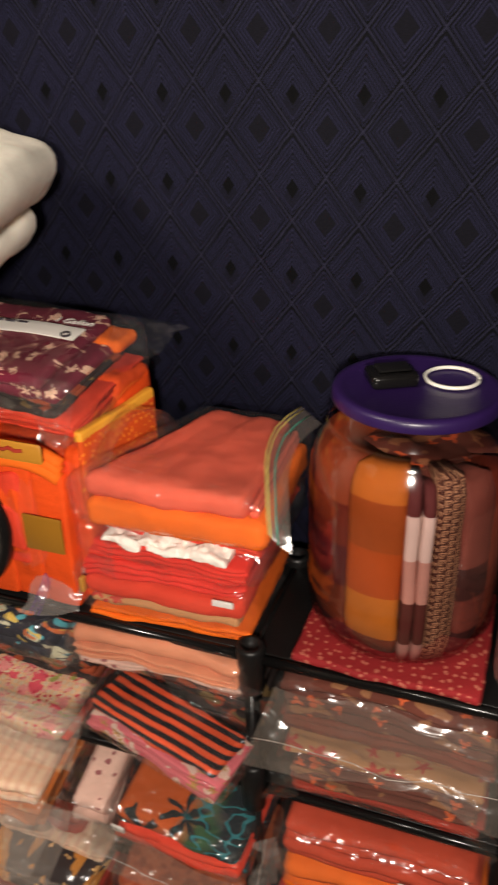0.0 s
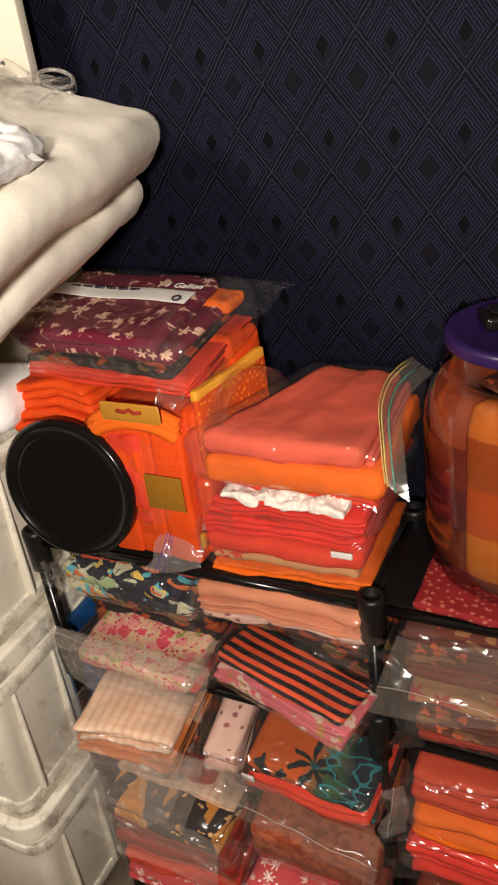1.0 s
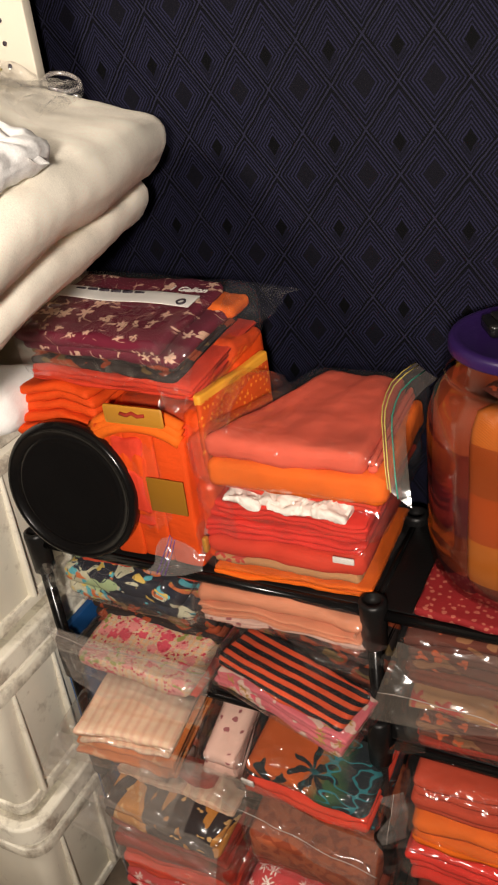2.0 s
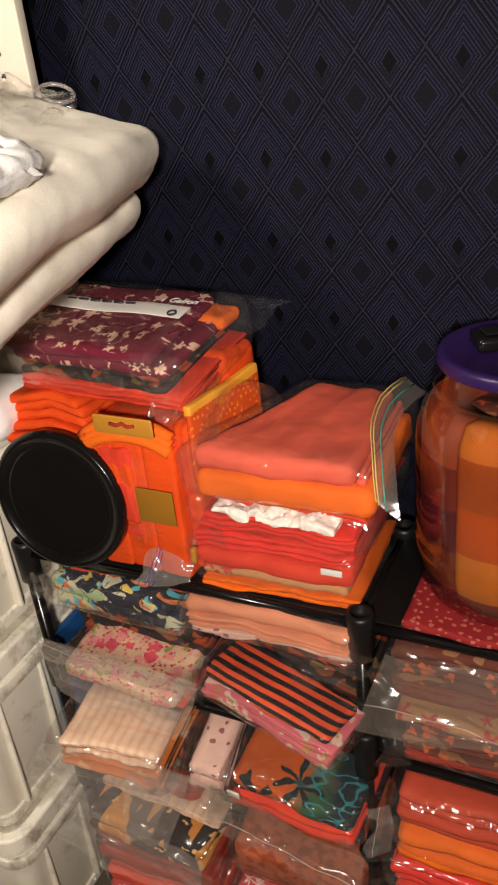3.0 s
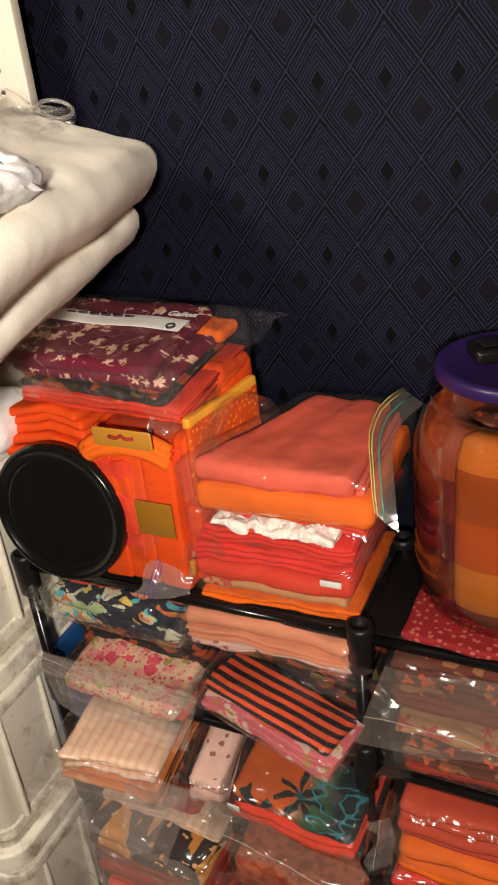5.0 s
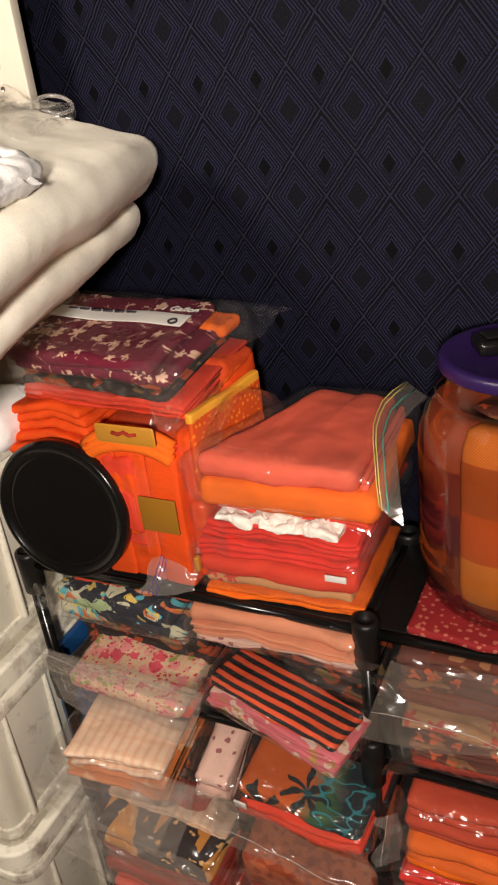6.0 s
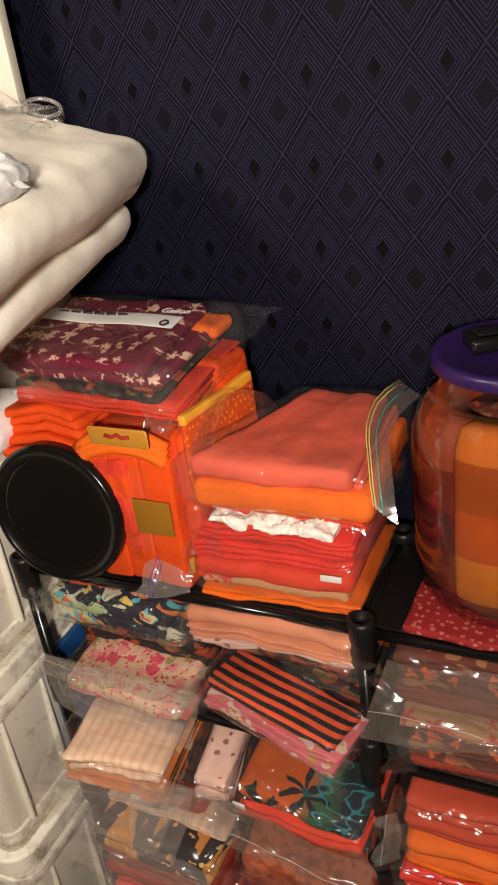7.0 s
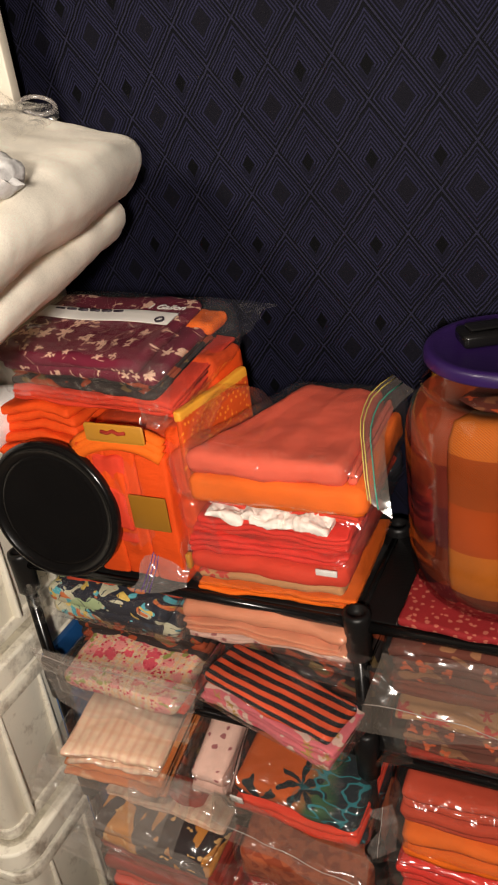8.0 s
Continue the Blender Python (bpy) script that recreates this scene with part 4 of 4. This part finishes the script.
# second tier, left
t = pack("pink floral checked fabric in a milky zip bag", at(-0.368, -0.050, S2 + 0.010, 3, 1, -2), [("scarlet", 0.016, 2, 0.02), ("pink_floral", 0.034, 1, 0.0)], 0.205, 0.23, FILM, seed=9)
lip(t, (-0.125, 0.000, 0.052), (0.135, 0.000, 0.050), (0.160, -0.014, 0.120), (-0.125, -0.014, 0.112), 91, (ZIP,), DRAPE, 0.004)
sheet(t, "bag_side", (-0.125, -0.016, 0.110), (0.160, -0.018, 0.118), (0.140, -0.030, 0.000), (-0.085, -0.030, 0.016), DRAPE, 92, 0.005, label="milky film front of the bag", ridge=0.006)
t = pack("bright bird and leaf print fabric in a clear bag", at(-0.375, -0.018, S2 + 0.140, 4, 0, 0), [("bird_print", 0.028, 1, 0.004), ("bird_print", 0.034, 1, 0.0)], 0.215, 0.20, CRISP, grow=0.010, seed=10, ridge=0.012)
sheet(t, "bag_corner", (-0.11, 0.0, 0.06), (-0.11, -0.004, 0.02), (-0.155, -0.012, 0.000), (-0.146, 0.0, 0.050), CRISP, 101, 0.006, label="crumpled clear film corner", ridge=0.010)
pack("brick red fabric folded flat in a bag", at(-0.352, 0.006, S2 + 0.203, 1, 0, 0), [("red_orange", 0.018, 2, 0.0)], 0.21, 0.18, None, seed=11, grow=0.005)
# added filler: its dark print stands for the shade behind the bags
pack("dark fabric pile added for the shade behind the bags", at(-0.375, 0.028, S2 + 0.002, 0, 0, 0), [("dark_print", 0.137, 6, 0.0)], 0.24, 0.16, None, seed=27)
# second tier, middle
# added prop under the raised packs, dark to keep the gap shaded
pack("dark fabric pile added for the shade behind the bags", at(-0.125, 0.035, S2 + 0.002, 0, 0, 0), [("dark_print", 0.055, 3, 0.0), ("dark_print", 0.095, 5, 0.004)], 0.22, 0.15, None, seed=28)
t = pack("black and orange striped fabric on a rose print", at(-0.128, -0.064, S2 + 0.050, 1, 3.5, -14), [("rose_print", 0.036, 4, 0.0), ("stripe", 0.020, 1, 0.006)], 0.218, 0.095, CRISP, grow=0.007, seed=12, ridge=0.010)
t = pack("peach folded fabrics in a clear bag", at(-0.128, -0.018, S2 + 0.158, 2, -1, 0), [("hearts", 0.014, 2, 0.004), ("peach", 0.020, 4, 0.0), ("peach", 0.024, 1, 0.003)], 0.240, 0.20, FILM, grow=0.007, seed=13)
sheet(t, "bag_corner", (0.02, -0.006, 0.015), (0.122, -0.006, 0.025), (0.122, -0.016, -0.026), (0.055, -0.026, -0.022), CRISP, 131, 0.007, label="crumpled clear film corner", ridge=0.012)
# third tier
t = pack("pale plaid and amber fabrics in a drooping milky bag", at(-0.385, -0.095, S3 + 0.112, 3, 2, 6), [("amber", 0.038, 4, 0.0), ("pale_plaid", 0.034, 3, 0.004)], 0.175, 0.20, FILM, grow=0.012, seed=14, ridge=0.010)
sheet(t, "bag_side", (-0.100, -0.012, 0.080), (0.135, -0.010, 0.080), (0.080, -0.040, -0.050), (-0.140, -0.030, -0.025), DRAPE, 141, 0.006, label="milky film front of the bag", ridge=0.010)
sheet(t, "bag_side", (0.045, -0.020, 0.060), (0.150, -0.012, 0.085), (0.100, -0.038, -0.090), (0.030, -0.038, -0.070), DRAPE, 142, 0.006, label="milky film flap of the bag", ridge=0.008)
sheet(t, "bag_corner", (-0.095, -0.010, 0.070), (-0.095, -0.012, 0.010), (-0.155, -0.020, -0.030), (-0.130, -0.012, 0.030), CRISP, 143, 0.006, label="crumpled clear film corner", ridge=0.010)
pack("dark red fabrics folded in a pile", at(-0.395, -0.010, S3, 0, 0, 0), [("tomato", 0.050, 2, 0.0), ("dark_print", 0.055, 2, 0.01)], 0.23, 0.18, None, seed=15)
t = pack("blush leaf print fabric in a clear bag", at(-0.246, -0.035, S3 + 0.085, 16, 0, 4), [("hearts", 0.024, 2, 0.0), ("hearts", 0.030, 1, 0.004)], 0.064, 0.17, FILM, grow=0.006, seed=16)
sheet(t, "bag_side", (-0.05, -0.010, 0.050), (0.05, -0.010, 0.045), (0.045, -0.036, -0.040), (-0.050, -0.036, -0.030), DRAPE, 161, 0.005, label="milky film skirt of the bag", ridge=0.010)
# added prop under the blush pack, its dark cloth standing for shade
pack("dark fabric pile added for the shade under bags", at(-0.225, 0.0, S3, 0, 0, 0), [("dark_print", 0.082, 3, 0.0)], 0.085, 0.18, None, seed=29)
t = pack("tropical leaf print fabric over red in a zip bag", at(-0.098, -0.062, S3 + 0.108, 10, 1, -3), [("scarlet", 0.026, 2, 0.0), ("tropical", 0.036, 1, 0.006)], 0.200, 0.19, CRISP, grow=0.007, seed=17, ridge=0.008)
part("white_tag", solid(-0.094, -0.074, -0.006, -0.003, 0.026, 0.040, 0.001), PAPER, t, "small white tag")
lip(t, (-0.118, -0.008, 0.040), (0.112, -0.008, 0.000), (0.118, -0.034, -0.065), (-0.135, -0.034, -0.030), 171, (ZIP,), MILKY, 0.004)
pack("dark teal print fabrics folded at the back", at(-0.10, 0.0, S3 + 0.001, 0, 0, 0), [("teal", 0.102, 3, 0.0)], 0.19, 0.17, None, seed=30)
# lowest tier in view
t = pack("pink plaid over black and gold fabric in a bag", at(-0.360, -0.080, S4 + 0.136, 4, 1, -2), [("tomato", 0.044, 3, 0.01), ("black_gold", 0.046, 2, 0.0), ("pale_plaid", 0.014, 2, 0.055)], 0.230, 0.23, FILM, grow=0.010, seed=18, ridge=0.010)
sheet(t, "bag_side", (-0.110, -0.012, 0.118), (0.130, -0.012, 0.115), (0.120, -0.040, 0.000), (-0.165, -0.035, 0.030), DRAPE, 181, 0.007, label="crumpled film front of the bag", ridge=0.012)
pack("red and orange fabrics in a crumpled clear bag", at(-0.355, -0.075, S4, 0, 0, 2), [("pink_white", 0.04, 2, 0.0), ("scarlet", 0.06, 3, 0.0), ("tomato", 0.032, 1, 0.0)], 0.235, 0.24, CRISP, seed=19, ridge=0.012)
pack("rust brown fabric folded thick in a bag", at(-0.104, -0.050, S4 + 0.140, 8, 1, -1), [("rust", 0.035, 2, 0.01), ("brown", 0.070, 1, 0.0)], 0.215, 0.21, FILM, seed=20)
pack("pink and white print fabric in a clear bag", at(-0.115, -0.085, S4, 5, 0, 2), [("red", 0.05, 2, 0.0), ("pink_white", 0.088, 2, 0.0)], 0.205, 0.22, FILM, seed=21)
# second tier, far bay
t = pack("autumn print fabrics in a milky zip bag", at(0.172, -0.012, S2 + 0.118, 3, 0, 0), [("rust", 0.030, 3, 0.004), ("autumn", 0.060, 4, 0.0)], 0.265, 0.19, FILM, grow=0.007, seed=22, ridge=0.009)
lip(t, (-0.135, -0.006, 0.088), (0.140, -0.006, 0.088), (0.150, -0.050, -0.002), (-0.165, -0.048, -0.006), 221, (ZIP,), MILKY, 0.0)
pack("red and cream floral fabrics in a glossy bag", at(0.172, -0.004, S2 + 0.002, 3, 0, 0), [("tomato", 0.026, 3, 0.0), ("autumn", 0.038, 4, 0.0), ("cream_red", 0.020, 2, 0.006)], 0.255, 0.185, CRISP, grow=0.009, seed=23, ridge=0.012)
# added filler between the two bags, dark like the shaded shelf back
pack("dark fabric pile added for the shade behind the bags", at(0.172, 0.03, S2 + 0.092, 0, 0, 0), [("dark_print", 0.020, 1, 0.0)], 0.24, 0.15, None, seed=31)
# third tier, far bay
t = pack("rust and orange fabrics in a clear zip bag", at(0.178, -0.030, S3 + 0.068, 4, 0, 0), [("orange", 0.055, 2, 0.0), ("red_orange", 0.072, 4, 0.012)], 0.27, 0.21, FILM, grow=0.009, seed=24, ridge=0.010)
part("white_tag", solid(0.030, 0.062, 0.006, 0.009, 0.066, 0.082, 0.001), PAPER, t, "small white tag")
lip(t, (-0.135, -0.004, 0.125), (-0.135, 0.0, 0.010), (-0.172, -0.022, 0.010), (-0.156, -0.01, 0.110), 241, (ZIP,), LIP, 0.0)
pack("red fabrics folded in a clear bag", at(0.172, -0.035, S3, 0, 0, 0), [("red", 0.066, 4, 0.0)], 0.265, 0.20, FILM, seed=25)
pack("scarlet fabrics folded in a clear bag", at(0.165, -0.02, S4, 0, 0, 0), [("scarlet", 0.08, 3, 0.0), ("rust", 0.08, 2, 0.0)], 0.26, 0.20, FILM, seed=26)


# ---- bins, board and batting ----
def bin_loop(bm, inset, z, radius, x0=-1.0, x1=-0.575, y0=-0.158, y1=0.175, n=6):
    pts = []
    for cx, cy, a0 in ((x1 - radius, y1 - radius, 0), (x0 + radius, y1 - radius, 90), (x0 + radius, y0 + radius, 180), (x1 - radius, y0 + radius, 270)):
        for k in range(n + 1):
            a = radians(a0 + 90 * k / n)
            pts.append(bm.verts.new((cx + (radius - inset) * math.cos(a), cy + (radius - inset) * math.sin(a), z)))
    return pts


def bin_(z, h):
    t = thing("storage_bin", RACK @ pose(0, 0, z), "off-white plastic storage bin, scuffed and dirty at the rim", "storage bin", "stacked bins")

    def loft(levels):
        bm = bmesh.new()
        loops = [bin_loop(bm, i, lz, 0.05) for i, lz in levels]
        for p, q in zip(loops, loops[1:]):
            for k in range(len(p)):
                bm.faces.new((p[k], p[(k + 1) % len(p)], q[(k + 1) % len(q)], q[k]))
        bm.faces.new(loops[0])
        bm.faces.new(loops[-1])
        return bm
    part("body", loft([(0.034, 0.0), (0.030, 0.006), (0.016, h - 0.085), (0.014, h - 0.045)]), BIN, t)
    part("foot_band", loft([(0.030, 0.008), (0.0245, 0.009), (0.024, 0.010), (0.0235, 0.030), (0.024, 0.031), (0.030, 0.032)]), BIN_RIM, t, "raised band round the foot")
    part("shoulder", loft([(0.016, h - 0.085), (0.0075, h - 0.084), (0.007, h - 0.083), (0.0065, h - 0.062), (0.007, h - 0.061), (0.014, h - 0.060)]), BIN_RIM, t, "raised band under the rim")
    part("rim", loft([(0.013, h - 0.0405), (0.0015, h - 0.040), (0.0, h - 0.038), (0.0, h - 0.037), (0.0, h - 0.006), (0.0, h - 0.005), (0.0015, h - 0.0015), (0.004, h), (0.005, h), (0.018, h), (0.019, h), (0.022, h - 0.003)]), BIN_RIM, t, "thick rounded rim")
    for y in (-0.085, 0.02, 0.12):
        part("rib", solid(-0.605, -0.588, y - 0.004, y + 0.004, 0.03, h - 0.085, 0.003), BIN, t)


bin_(0.0, 0.345)
bin_(0.346, 0.350)
bin_(0.697, 0.350)
t = thing("shipping_carton", at(-0.80, 0.01, 1.048), "white cardboard carton on top of the bins", "carton")
part("body", solid(-0.17, 0.12, -0.14, 0.14, 0, 0.315, 0.003), WHITE, t)
part("tape", solid(-0.17, 0.12, -0.025, 0.025, 0.3152, 0.3157), CARD, t)
b = tagged(part("blue_board", solid(-0.006, 0.006, -0.09, 0.09, 0.0, 0.66, 0.001), BLUE), "blue board standing between bins and rack", "board")
b.matrix_world = at(-0.558, 0.105, 0.0)


def pin_board():
    t = thing("shelf_panel", at(-0.512, 0.212, 0.0), "white shelf side panel with rows of pin holes", "panel")
    part("board", solid(-0.55, 0.0, 0.0, 0.018, 0.0, 1.95, 0.002), BOARD, t)
    # no holes are cut: dark discs on the board paint their inner shade
    for i in range(18):
        bm = turned([(0.0032, 0.0), (0.0032, -0.0012)], 14)
        bmesh.ops.rotate(bm, verts=bm.verts, cent=(0, 0, 0), matrix=Matrix.Rotation(radians(-90), 3, "X"))
        bmesh.ops.translate(bm, vec=(-0.042, -0.0004, 1.365 + 0.028 * i), verts=bm.verts)
        part("pin_hole", bm, INK_AND_SHADE, t, "dark disc standing for the shade in a drilled hole")


pin_board()


PILE = at(-0.296, 0.010, 1.284, 0, 19, 16)


def lean(seed, amp, freq, top, slope):
    """A lumpy warp whose sides fall back under the upper edge, with broad dents in the top."""
    lump = soft(seed, amp, freq)
    o = Vector((seed * 0.31, 0, 0))

    def warp(p):
        q = lump(p)
        q.x += slope * (p.z - top)
        q.z += 0.010 * noise.noise(p * 7 + o) + 0.004 * noise.noise(p * 17 - o) + 0.0012 * noise.noise(p * 90)
        q.x += 0.0012 * noise.noise(p * 110 + o)
        return q
    return warp


def batting():
    t = thing("folded_batting", PILE, "thick cream quilt batting folded in two, lying on a carton", "batting")
    bm = bmesh.new()
    add_slab(bm, 0.58, 0.68, 0.004, 0.066, 0.028, lean(201, 0.006, 5, 0.066, 0.22), nx=50, run=44, arc=6, x=-0.300, y=-0.49)
    part("lower_fold", bm, BATTING, t)
    bm = bmesh.new()
    add_slab(bm, 0.62, 0.69, 0.058, 0.150, 0.040, lean(202, 0.009, 4, 0.150, 0.25), nx=56, run=50, arc=6, x=-0.305, y=-0.49)
    part("upper_fold", bm, BATTING, t)


batting()


def crumpled_bag():
    t = thing("plastic_bag", PILE @ pose(-0.130, 0.085, 0.152), "crumpled clear plastic bag with a loop handle", "bag")
    bm = bmesh.new()
    add_slab(bm, 0.13, 0.17, -0.012, 0.016, 0.010, soft(211, 0.018, 17, ridge=0.022), nx=30, run=22, x=-0.045, y=-0.10)
    part("film_fold", bm, CRISP, t, "crumpled clear film")
    pts = []
    for k in range(25):
        a = 2 * math.pi * k / 24
        pts.append((-0.016 + 0.022 * math.cos(a), 0.085 + 0.014 * math.sin(a), 0.010 + 0.008 * math.sin(a)))
    part("loop_handle", tube(pts, 0.0028, 8), LIP, t, "twisted clear film loop")
    part("yellow_slip", solid(-0.12, -0.075, -0.02, 0.04, 0.014, 0.016, 0.0005), plain("pale_yellow_paper", (0.75, 0.66, 0.22), 0.7), t, "pale yellow paper slip")


crumpled_bag()
t = thing("crumpled_cloth", PILE @ pose(0.010, 0.000, 0.006), "white cotton cloth crumpled on the batting", "cloth")
bm = bmesh.new()
add_slab(bm, 0.12, 0.15, 0.150, 0.174, 0.008, soft(221, 0.012, 13, ridge=0.012), nx=24, run=20, x=-0.100, y=-0.325)
under = part("lower_layer", bm, WHITECLOTH, t)
sheet(t, "corner_flap", (-0.16, -0.33, 0.186), (-0.16, -0.16, 0.190), (-0.028, -0.215, 0.166), (-0.070, -0.315, 0.170), WHITECLOTH, 223, 0.006, label="pointed corner of the cloth", ridge=0.007)
t = thing("white_pouch", at(-0.575, -0.005, 1.05, 0, 0, 8), "white cotton pouch lying on the top bin", "pouch")
bm = bmesh.new()
add_slab(bm, 0.15, 0.13, 0.0, 0.075, 0.030, soft(225, 0.006, 14), x=0.0, y=-0.03)
part("cloth", bm, WHITECLOTH, t)
